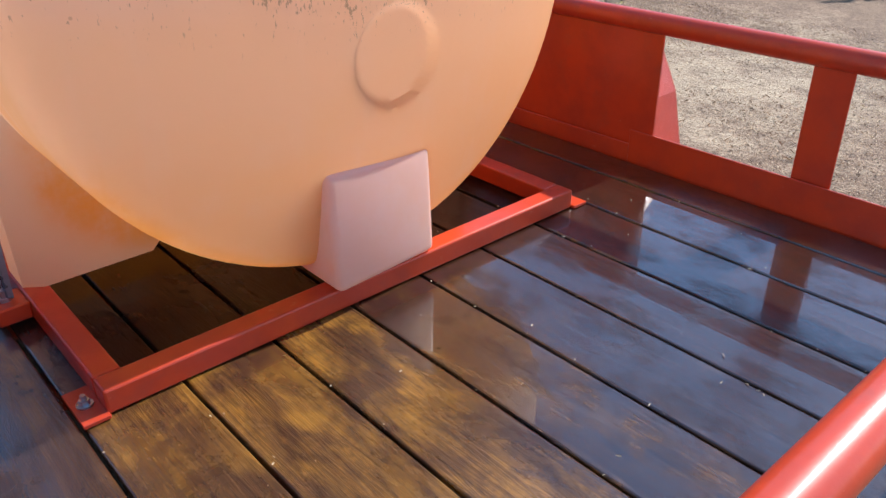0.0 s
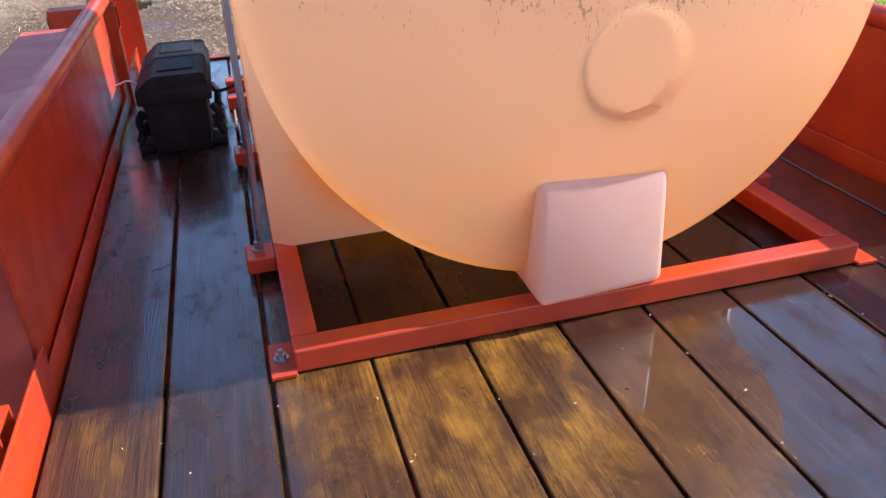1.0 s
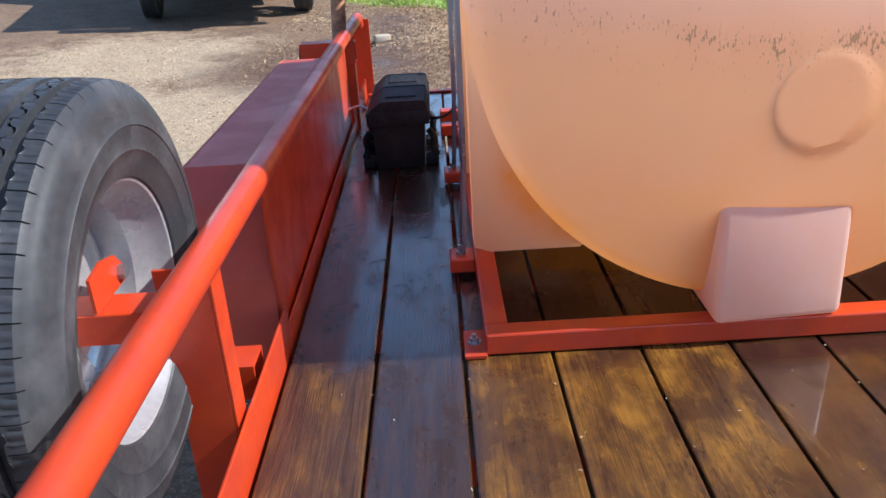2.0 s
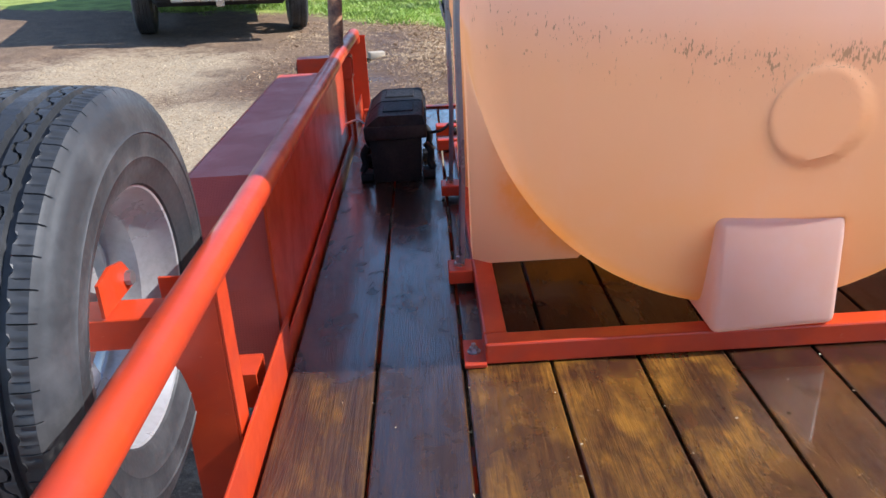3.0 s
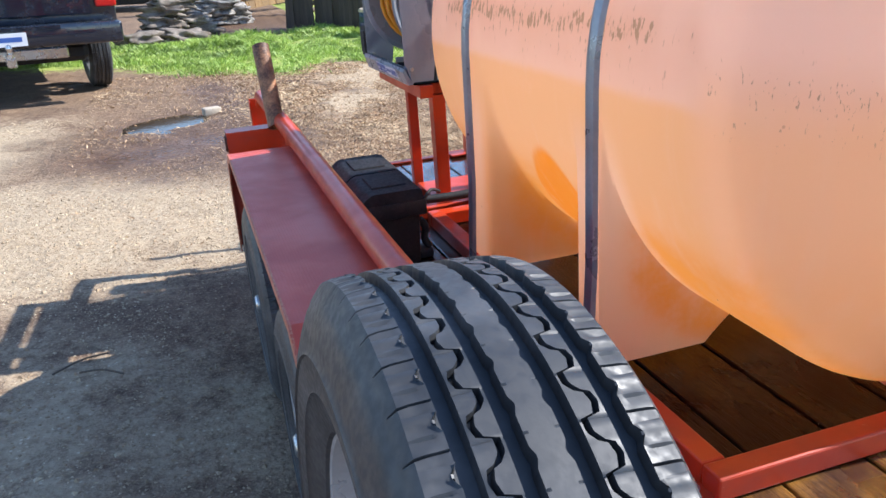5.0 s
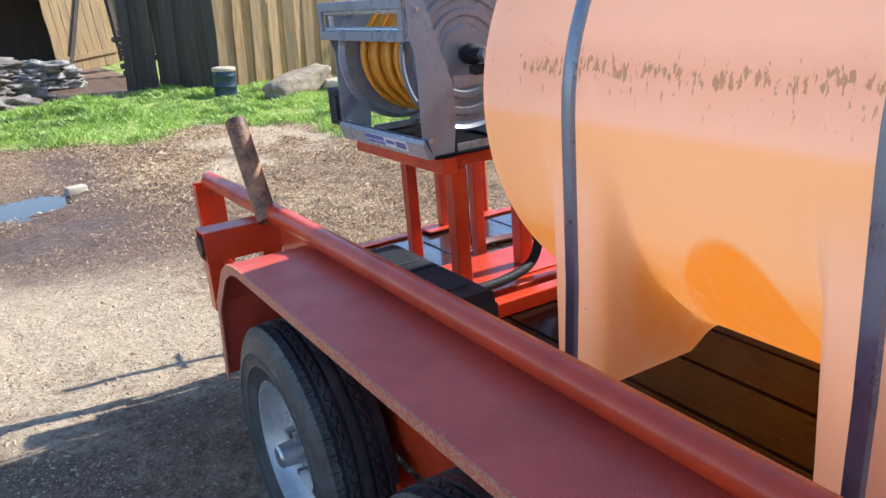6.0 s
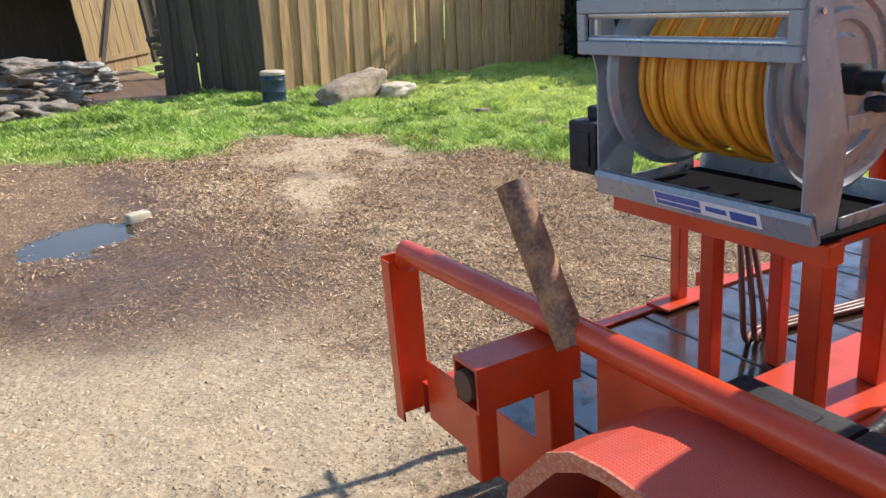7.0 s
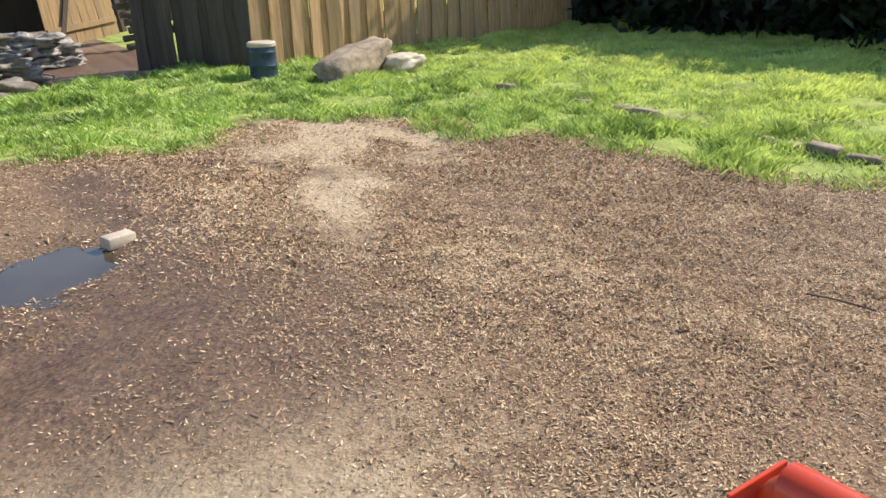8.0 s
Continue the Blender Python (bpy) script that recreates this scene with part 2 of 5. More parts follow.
def red_paint(name, plate=False):
    """Thick orange-red enamel over steel; plate adds the raised lozenges of tread plate."""
    n = Net(name)
    broad = n.noise(n.pos, 6.0, 4, 0.6)
    fine = n.noise(n.pos, 70.0, 3, 0.6)
    c = n.mix(n.ramp(broad, 0.35, 0.7), (0.58, 0.052, 0.010), (0.45, 0.040, 0.013))
    chips = n.ramp(n.noise(n.pos, 34.0, 5, 0.7), 0.71, 0.75)
    c = n.mix(n.math("MULTIPLY", chips, 0.8), c, (0.10, 0.035, 0.02))
    dust = n.ramp(n.noise(n.pos, 13.0, 5, 0.7), 0.5, 0.8)
    c = n.mix(n.math("MULTIPLY", dust, 0.34), c, (0.30, 0.075, 0.045))
    scuff = n.ramp(n.noise(n.map(n.pos, (30, 30, 60)), 1.0, 6, 0.75, 0.5), 0.64, 0.70)
    c = n.mix(n.math("MULTIPLY", scuff, 0.5), c, (0.62, 0.17, 0.09))
    n.put("Base Color", c)
    n.put("Roughness", n.ramp(broad, 0.3, 0.7, 0.30, 0.48))
    n.put("Specular IOR Level", 0.32)
    n.put("Coat Weight", 0.32)
    n.put("Coat Roughness", 0.18)
    n.bump(fine, 0.12, 0.002)
    if plate:
        n.put("Base Color", n.mix(0.30, c, (0.54, 0.15, 0.13)))
        n.put("Coat Weight", 0.05)
        n.put("Roughness", 0.55)
        run = n.math("ADD", n.xyz(n.pos)[1], n.xyz(n.pos)[2])
        a = n.math("SINE", n.math("MULTIPLY", n.math("ADD", n.xyz(n.pos)[0], run), 480.0))
        b = n.math("SINE", n.math("MULTIPLY", n.math("SUBTRACT", n.xyz(n.pos)[0], run), 480.0))
        n.bump(n.ramp(n.math("MULTIPLY", a, b), 0.1, 0.8), 0.4, 0.0015)
    return n.m


def ground_soil():
    n = Net("gravelly_soil")
    p = n.pos
    mid = n.noise(p, 3.2, 6, 0.7)
    fine = n.noise(p, 24.0, 6, 0.78)
    grit = n.noise(p, 95.0, 4, 0.75)
    stone = n.voronoi(p, 46.0)
    tone = n.xyz(n.voronoi(p, 46.0, out="Color"))[0]
    wob = n.math("ADD", n.math("MULTIPLY", n.math("SUBTRACT", mid, 0.5), 1.1), n.math("MULTIPLY", n.math("SUBTRACT", fine, 0.5), 0.5))

    def zone(key, lo, hi):
        return n.ramp(n.math("ADD", n.attr(key), wob), lo, hi)
    c = n.mix(n.ramp(mid, 0.3, 0.7), (0.125, 0.075, 0.045), (0.215, 0.136, 0.082))
    c = n.mix(n.math("MULTIPLY", n.ramp(grit, 0.50, 0.60), 0.55), c, (0.42, 0.295, 0.18))
    c = n.mix(n.math("MULTIPLY", n.ramp(fine, 0.50, 0.38), 0.6), c, (0.075, 0.042, 0.025))
    clay = zone("clay", 0.35, 0.8)
    pale = n.mix(n.math("MULTIPLY", n.ramp(fine, 0.36, 0.62), 0.9), (0.33, 0.248, 0.155), (0.46, 0.36, 0.238))
    pale = n.mix(n.math("MULTIPLY", n.ramp(stone, 0.32, 0.15), n.ramp(tone, 0.55, 0.75)), pale, (0.60, 0.50, 0.35))
    c = n.mix(n.math("MULTIPLY", clay, 0.92), c, pale)
    sand = zone("sand", 0.3, 0.75)
    c = n.mix(n.math("MULTIPLY", sand, 0.9), c, n.mix(n.ramp(fine, 0.38, 0.66), (0.36, 0.265, 0.165), (0.54, 0.425, 0.28)))
    damp = zone("mud", 0.3, 0.75)
    c = n.mix(n.math("MULTIPLY", damp, 0.80), c, n.mix(n.ramp(fine, 0.35, 0.7), (0.060, 0.032, 0.018), (0.17, 0.092, 0.048)))
    g = zone("grass", 0.4, 0.7)
    c = n.mix(n.math("MULTIPLY", g, 0.85), c, n.mix(n.ramp(mid, 0.35, 0.65), (0.20, 0.26, 0.045), (0.36, 0.45, 0.085)))
    n.put("Base Color", c)
    n.put("Roughness", n.math("SUBTRACT", n.ramp(damp, 0, 1, 0.94, 0.55), n.math("MULTIPLY", n.ramp(n.attr("wet"), 0.3, 0.9), 0.3)))
    n.bump(stone, 0.4, 0.010)
    n.bump(grit, 0.4, 0.005)
    n.bump(fine, 0.55, 0.014)
    n.bump(mid, 0.5, 0.06)
    return n.m


def old_wood(name, a, b, grey):
    """Weathered sawn boards, grain along z."""
    n = Net(name)
    shift = n.math("MULTIPLY", n.rand, 11.0)
    comb = n.t.nodes.new("ShaderNodeCombineXYZ")
    n.link(shift, comb.inputs[0])
    add = n.t.nodes.new("ShaderNodeVectorMath")
    n.link(n.pos, add.inputs[0])
    n.link(comb.outputs[0], add.inputs[1])
    grain = n.noise(n.map(add.outputs[0], (30, 30, 1.6)), 1.0, 6, 0.65, 0.5)
    blotch = n.noise(n.map(add.outputs[0], (5, 5, 1.2)), 1.0, 4, 0.6)
    c = n.mix(n.ramp(grain, 0.3, 0.7), a, b)
    c = n.mix(n.math("MULTIPLY", n.ramp(blotch, 0.4, 0.72), 0.7), c, grey)
    c = n.mix(n.math("MULTIPLY", n.rand, 0.35), c, grey)
    n.put("Base Color", c)
    n.put("Roughness", 0.85)
    n.bump(grain, 0.6, 0.008)
    return n.m


def rubber_mat(name, a, b, lo=0.55, hi=0.8):
    n = Net(name)
    dust = n.noise(n.pos, 9.0, 5, 0.65)
    fine = n.noise(n.pos, 120.0, 3)
    n.put("Base Color", n.mix(n.ramp(dust, 0.42, 0.75), a, b))
    n.put("Roughness", n.ramp(fine, 0.3, 0.7, lo, hi))
    n.bump(fine, 0.15, 0.001)
    return n.m


def leaf_mat(name, a, b, dark, yellow=0.0):
    n = Net(name)
    isl = n.t.nodes.new("ShaderNodeNewGeometry").outputs["Random Per Island"]
    tuft = n.noise(n.pos, 2.4, 5, 0.7)
    c = n.mix(isl, a, b)
    thin = n.ramp(n.math("ADD", n.xyz(n.pos)[0], n.math("MULTIPLY", n.math("SUBTRACT", tuft, 0.5), 5.0)), 1.5, 6.0)
    c = n.mix(n.math("MULTIPLY", thin, yellow), c, (0.90, 0.92, 0.30))
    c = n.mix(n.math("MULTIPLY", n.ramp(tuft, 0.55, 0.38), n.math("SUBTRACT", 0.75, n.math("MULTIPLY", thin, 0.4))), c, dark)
    n.put("Base Color", c)
    n.put("Roughness", 0.5)
    tr = n.t.nodes.new("ShaderNodeBsdfTranslucent")
    n.link(c, tr.inputs[0])
    mx = n.t.nodes.new("ShaderNodeMixShader")
    mx.inputs[0].default_value = 0.35
    n.link(n.b.outputs[0], mx.inputs[1])
    n.link(tr.outputs[0], mx.inputs[2])
    n.link(mx.outputs[0], n.t.nodes["Material Output"].inputs[0])
    return n.m


def varied(name, a, mid, b, rough=0.85, patch=1.0):
    """Loose bits that differ one from another."""
    n = Net(name)
    isl = n.t.nodes.new("ShaderNodeNewGeometry").outputs["Random Per Island"]
    c = n.mix(n.ramp(isl, 0.0, 0.5, smooth=False), a, mid)
    c = n.mix(n.ramp(isl, 0.5, 1.0, smooth=False), c, b)
    broad = n.noise(n.pos, 1.1, 6, 0.68)
    c = n.mix(n.math("MULTIPLY", n.ramp(broad, 0.52, 0.40), 0.62 * patch), c, a)
    c = n.mix(n.math("MULTIPLY", n.ramp(broad, 0.52, 0.66), 0.45), c, b)
    n.put("Base Color", c)
    n.put("Roughness", rough)
    return n.m


def water_mat():
    n = Net("muddy_water")
    n.put("Base Color", n.mix(n.ramp(n.noise(n.pos, 2.0, 3), 0.4, 0.65), (0.045, 0.032, 0.02), (0.07, 0.05, 0.032)))
    n.put("Roughness", 0.04)
    n.put("IOR", 1.33)
    n.bump(n.noise(n.pos, 7.0, 2), 0.03, 0.01)
    return n.m


WOOD = wood_wet()
RED = red_paint("red_enamel")
PLATE = red_paint("red_tread_plate", plate=True)
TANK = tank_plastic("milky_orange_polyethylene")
# same plastic as the tank, lightened to look sunlit
FOOT = tank_plastic("sunlit_pale_polyethylene", sunlit=True)
SOIL = ground_soil()
TYRE = rubber_mat("tyre_rubber", (0.030, 0.032, 0.036), (0.078, 0.079, 0.083), 0.42, 0.62)
BLACK = rubber_mat("black_plastic", (0.012, 0.013, 0.017), (0.03, 0.03, 0.034))
BLACK.node_tree.nodes["Principled BSDF"].inputs["Specular IOR Level"].default_value = 0.3
STRAP = plain("dull_grey_steel_strap", (0.22, 0.235, 0.27), (0.30, 0.31, 0.34), 0.36, 0.5)
STEEL = plain("galvanised_steel", (0.50, 0.51, 0.53), (0.36, 0.37, 0.38), 0.35, 0.9)
RIM = plain("silver_wheel_paint", (0.52, 0.53, 0.55), (0.36, 0.36, 0.37), 0.38, 0.45)
GREY = plain("grey_powder_coat", (0.255, 0.275, 0.31), (0.215, 0.235, 0.27), 0.34, 0.1, coat=0.2)
RUST = plain("rust_scaled_steel", (0.050, 0.018, 0.011), (0.46, 0.23, 0.11), 0.65, 0.05, scale=9, fine=140, bump=0.5)
RUSTDARK = plain("dark_rust", (0.09, 0.04, 0.028), (0.17, 0.07, 0.04), 0.7, 0.3, scale=20)
HOSE = plain("yellow_hose_rubber", (0.72, 0.33, 0.025), (0.58, 0.25, 0.02), 0.45, 0.0, scale=20)
FENCE = old_wood("weathered_fence_wood", (0.35, 0.19, 0.080), (0.68, 0.43, 0.195), (0.40, 0.265, 0.155))
# darker copy of the boards: carries the shade of fence return and shed
DARKWOOD = old_wood("dark_and_shaded_wood", (0.055, 0.040, 0.030), (0.12, 0.088, 0.064), (0.075, 0.060, 0.050))
GATEWOOD = old_wood("pale_gate_wood", (0.33, 0.20, 0.085), (0.50, 0.33, 0.155), (0.27, 0.19, 0.115))
GRASS = leaf_mat("grass_blades", (0.21, 0.36, 0.045), (0.60, 0.73, 0.20), (0.075, 0.15, 0.022), 0.55)
PEBBLE = varied("loose_gravel", (0.25, 0.175, 0.105), (0.39, 0.292, 0.18), (0.56, 0.455, 0.31))
MULCH = varied("dry_leaf_litter", (0.25, 0.145, 0.080), (0.48, 0.315, 0.175), (0.76, 0.585, 0.37), patch=0.45)
LIP = plain("chipped_paint_edge", (0.44, 0.055, 0.022), (0.60, 0.34, 0.21), 0.6, 0, scale=140, fine=420, bump=0.5)
ROCK = plain("lichened_stone", (0.35, 0.27, 0.185), (0.15, 0.115, 0.08), 0.9, 0, scale=9, fine=50, bump=1.0)
WATER = water_mat()
TRUCK = plain("dark_blue_car_paint", (0.012, 0.018, 0.032), (0.02, 0.026, 0.04), 0.2, 0.2, coat=0.8, bump=0.02)
# near-black without shine, for the shade inside the reel's tray
TRAYSHADE = plain("tray_shade_black", (0.006, 0.006, 0.007), (0.012, 0.011, 0.011), 0.95, spread=0.03)
TRAYSHADE.node_tree.nodes["Principled BSDF"].inputs["Specular IOR Level"].default_value = 0.03
CHROME = plain("dull_chrome", (0.6, 0.6, 0.62), (0.45, 0.45, 0.46), 0.25, 0.95)
REDLENS = plain("red_lamp_lens", (0.55, 0.02, 0.015), (0.45, 0.015, 0.012), 0.15, 0, coat=0.6, bump=0.02)
WHITE = plain("white_print", (0.72, 0.74, 0.78), (0.6, 0.62, 0.66), 0.4)
BLUE = plain("blue_print", (0.035, 0.09, 0.34), (0.05, 0.12, 0.38), 0.4)
BAG = plain("grey_plastic_bag", (0.36, 0.325, 0.28), (0.03, 0.028, 0.028), 0.6, scale=11, fine=26, bump=0.9)
SACKING = plain("faded_tan_sack", (0.26, 0.22, 0.18), (0.09, 0.065, 0.048), 0.8, scale=7, fine=30, bump=0.8)
BARREL = plain("dark_blue_drum_paint", (0.025, 0.05, 0.085), (0.04, 0.06, 0.08), 0.4, 0.1)
CREAM = plain("cream_lid", (0.55, 0.47, 0.36), (0.40, 0.31, 0.22), 0.6)
# leaf colours near black: the deep shade among the trees is put into them
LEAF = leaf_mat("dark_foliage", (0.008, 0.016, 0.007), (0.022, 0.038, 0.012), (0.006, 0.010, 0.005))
BARK = plain("bark", (0.10, 0.075, 0.055), (0.16, 0.12, 0.09), 0.9, 0, scale=10, bump=0.8)
BROWNHOSE = plain("red_brown_rubber_hose", (0.11, 0.03, 0.022), (0.16, 0.05, 0.035), 0.45)

# ---- mesh helpers ----
ORIGIN = {}


def thing(name, at, label, category, group="", kind=""):
    ob = new(name)
    ob.empty_display_size = 0.1
    ob.location = at
    ORIGIN[ob] = Vector(at)
    return tagged(ob, label, category, group, kind)


def part(name, bm, material, parent=None, label="", smooth=None, mesh=None):
    """Links a bmesh, built in the place's own coordinates, as one mesh under a thing or a part."""
    if mesh is None:
        mesh = bpy.data.meshes.new(name)
        at = ORIGIN.get(parent, Vector())
        if at.length:
            bmesh.ops.translate(bm, verts=bm.verts, vec=-at)
        bmesh.ops.recalc_face_normals(bm, faces=bm.faces)
        bm.to_mesh(mesh)
        bm.free()
        mesh.materials.append(material)
        if smooth is not None:
            mesh.polygons.foreach_set("use_smooth", [True] * len(mesh.polygons))
            mesh.set_sharp_from_angle(angle=radians(smooth))
    ob = new(name, mesh)
    if parent is not None:
        ob.parent = parent
        ORIGIN[ob] = ORIGIN.get(parent, Vector())
    if label:
        tagged(ob, label)
    return ob


def block(bm, x0, x1, y0, y1, z0, z1, bevel=0.0, seg=1, m=None):
    """A box with softened edges, added to bm."""
    got = bmesh.ops.create_cube(bm, size=1.0)
    vs = got["verts"]
    for v in vs:
        v.co = Vector((x0 + (v.co.x + 0.5) * (x1 - x0), y0 + (v.co.y + 0.5) * (y1 - y0), z0 + (v.co.z + 0.5) * (z1 - z0)))
    if bevel:
        es = list({e for v in vs for e in v.link_edges})
        got = bmesh.ops.bevel(bm, geom=es, offset=bevel, segments=seg, profile=0.5, affect="EDGES")
        vs = list({v for f in got["faces"] for v in f.verts} | {v for v in vs if v.is_valid})
    if m is not None:
        bmesh.ops.transform(bm, matrix=m, verts=vs)
    return bm


def slab(x0, x1, y0, y1, z0, z1, bevel=0.003, seg=1, m=None):
    return block(bmesh.new(), x0, x1, y0, y1, z0, z1, bevel, seg, m)


def sweep(bm, pts, r, seg=12, caps=True, rs=None):
    """A round bar or hose through the points."""
    pts = [Vector(p) for p in pts]
    rings, side = [], None
    for i, p in enumerate(pts):
        d = (pts[min(i + 1, len(pts) - 1)] - pts[max(i - 1, 0)]).normalized()
        if side is None:
            side = d.orthogonal().normalized()
        side = (side - d * side.dot(d)).normalized()
        up = d.cross(side)
        rad = rs[i] if rs else r
        rings.append([bm.verts.new(p + (side * math.cos(2 * math.pi * k / seg) + up * math.sin(2 * math.pi * k / seg)) * rad) for k in range(seg)])
    for a, b in zip(rings, rings[1:]):
        for k in range(seg):
            bm.faces.new((a[k], a[(k + 1) % seg], b[(k + 1) % seg], b[k]))
    if caps:
        bm.faces.new(rings[0][::-1])
        bm.faces.new(rings[-1])
    return bm


def bend(pts, n=8):
    """A smooth curve through the points."""
    pts = [Vector(p) for p in pts]
    out = []
    for i in range(len(pts) - 1):
        a, b, c, d = pts[max(i - 1, 0)], pts[i], pts[i + 1], pts[min(i + 2, len(pts) - 1)]
        for k in range(n):
            t = k / n
            out.append(0.5 * (2 * b + (c - a) * t + (2 * a - 5 * b + 4 * c - d) * t * t + (3 * b - a - 3 * c + d) * t ** 3))
    return out + [pts[-1]]


def lathe(bm, prof, axis, at, seg=48, closed=False):
    """Spins (radius, along) pairs round an axis ('X', 'Y' or 'Z') at a point."""
    rings = []
    for r, a in prof:
        ring = []
        for k in range(seg):
            c, s = math.cos(2 * math.pi * k / seg) * r, math.sin(2 * math.pi * k / seg) * r
            ring.append(bm.verts.new(Vector(at) + Vector({"X": (a, c, s), "Y": (c, a, s), "Z": (c, s, a)}[axis])))
        rings.append(ring)
    pairs = list(zip(rings, rings[1:])) + ([(rings[-1], rings[0])] if closed else [])
    for a, b in pairs:
        for k in range(seg):
            bm.faces.new((a[k], a[(k + 1) % seg], b[(k + 1) % seg], b[k]))
    if not closed:
        for ring in (rings[0], rings[-1]):
            if (ring[0].co - ring[seg // 2].co).length > 1e-5:
                bm.faces.new(ring)
    return bm


def prism(bm, poly, axis, a, b):
    """A flat outline pushed along an axis from a to b. The outline is in the two other axes, in order."""
    def at(p, d):
        return {"X": (d, p[0], p[1]), "Y": (p[0], d, p[1]), "Z": (p[0], p[1], d)}[axis]
    lo = [bm.verts.new(at(p, a)) for p in poly]
    hi = [bm.verts.new(at(p, b)) for p in poly]
    n = len(poly)
    bm.faces.new(lo)
    bm.faces.new(hi[::-1])
    for i in range(n):
        bm.faces.new((lo[i], lo[(i + 1) % n], hi[(i + 1) % n], hi[i]))
    return bm


def raw(name, verts, faces, material, parent=None, smooth=False):
    mesh = bpy.data.meshes.new(name)
    mesh.from_pydata(verts, [], faces)
    mesh.materials.append(material)
    if smooth:
        mesh.polygons.foreach_set("use_smooth", [True] * len(mesh.polygons))
    mesh.update()
    ob = new(name, mesh)
    if parent is not None:
        ob.parent = parent
    return ob


def gz(x, y):
    """Height of the ground: it falls to the right and rises ahead, against the trailer's deck at 0."""
    return -0.49 + 0.030 * max(-8, min(y, 16)) - 0.045 * max(-8, min(x, 10))

# ---- ground ----
LAWN = [(-9.0, 10.6), (-1.5, 9.4), (-0.86, 8.55), (-0.5, 8.45), (0.2, 8.0), (0.55, 7.9), (1.12, 8.75), (1.7, 8.4), (2.3, 7.7), (1.98, 6.95), (2.6, 6.75), (2.7, 6.2), (2.86, 5.4), (3.15, 4.65), (3.9, 4.2), (5.0, 3.55), (7.1, 3.8), (10, 4.0), (60, 4), (60, 60), (-60, 60), (-60, 12)]


def grass_edge(x, y):
    """Distance to the lawn's edge: positive on the lawn, negative on the bare drive."""
    best, inside = 1e9, False
    for (ax, ay), (bx, by) in zip(LAWN, LAWN[1:] + LAWN[:1]):
        dx, dy = bx - ax, by - ay
        t = max(0, min(1, ((x - ax) * dx + (y - ay) * dy) / (dx * dx + dy * dy)))
        best = min(best, math.hypot(x - ax - t * dx, y - ay - t * dy))
        if (ay > y) != (by > y) and x < ax + (y - ay) / dy * dx:
            inside = not inside
    e = best if inside else -best
    return min(e, 12.3 - y) if x < 1.6 else e        # bare dirt before the gate


def smooth01(t):
    t = max(0.0, min(1.0, t))
    return t * t * (3 - 2 * t)


PUDDLES = [(-0.92, 6.05, 0.36, 0.30, 0.5)]


def dip(x, y):
    d = 0.0
    for px, py, rx, ry, a in PUDDLES:
        u = (x - px) * math.cos(a) + (y - py) * math.sin(a)
        v = -(x - px) * math.sin(a) + (y - py) * math.cos(a)
        q = (u / rx) ** 2 + (v / ry) ** 2
        d += 0.05 * math.exp(-q * 0.7 * (1 + 0.9 * noise.noise((x * 3.3, y * 3.3, 6)) + 0.5 * noise.noise((x * 9, y * 9, 1))))
    return d


def ground_height(x, y):
    far = math.hypot(x, y - 4)
    w = 0.02 * noise.noise((x * 0.9, y * 0.9, 0)) + 0.012 * noise.noise((x * 4, y * 4, 3)) + 0.006 * noise.noise((x * 11, y * 11, 5))
    base = gz(x, y)
    for px, py, rx, ry, a in PUDDLES:          # level ground round standing water
        base += (gz(px, py) - base) * smooth01(1.5 - 0.5 * math.hypot((x - px) / rx, (y - py) / ry))
    # clumps of chips where the litter lies, and the hollow that the wheels have pressed
    rough = smooth01((y - 2.6) / 1.2) * smooth01((x + 0.4) / 1.2)
    w += rough * (0.022 * noise.noise((x * 5.0, y * 7.5, 9)) + 0.013 * noise.noise((x * 9.5, y * 13, 4)))
    base -= 0.028 * smooth01(1.7 - math.hypot((x + 0.5) / 0.5, (y - 1.08) / 0.75))
    return base + w * max(0.0, min(1.0, (math.hypot(x - 0.6, y - 0.6) - 1.2) * 0.8)) * (1 if far < 30 else 0.3) - dip(x, y)


def blob(x, y, cx, cy, rx, ry, turn=0.0):
    """1 in the middle of a tilted oval, 0.5 on its rim."""
    c, s = math.cos(radians(turn)), math.sin(radians(turn))
    u, v = (x - cx) * c + (y - cy) * s, -(x - cx) * s + (y - cy) * c
    return 1.2 - 0.7 * math.hypot(u / rx, v / ry)


def soaked(x, y):
    return max(dip(x, y) * 20, blob(x, y, -1.1, 4.95, 0.45, 0.28, 20), blob(x, y, -0.6, 5.25, 0.28, 0.16))


def muddy(x, y):
    return max(soaked(x, y), blob(x, y, -0.75, 5.3, 1.15, 1.15), 0.9 * blob(x, y, 0.7, 14.2, 1.5, 1.9), 1.15 * blob(x, y, -0.24, 6.75, 0.34, 1.2, 14), 0.95 * blob(x, y, 0.5, 7.3, 0.22, 0.75, 40), 0.8 * blob(x, y, -0.2, 4.7, 0.7, 0.5))


def pale_gravel(x, y):
    # the last oval is gravel too, but set to lighten the trailer's shadow
    return max(blob(x, y, -1.7, 3.5, 1.7, 1.15), 0.9 * blob(x, y, -0.6, 3.2, 0.9, 0.65), blob(x, y, -2.6, 5.6, 1.2, 1.2), 0.6 * blob(x, y, 4.5, 1.5, 3.5, 2.2), 0.6 * blob(x, y, -1.3, 1.4, 1.3, 1.3))


def sandy(x, y):
    return max(blob(x, y, 1.42, 7.75, 0.72, 1.0, -25), 0.95 * blob(x, y, 0.85, 6.6, 0.32, 1.35, -22), 0.8 * blob(x, y, 1.9, 7.2, 0.35, 0.7, -30)) + 0.35 * noise.noise((x * 2.2, y * 2.2, 12))


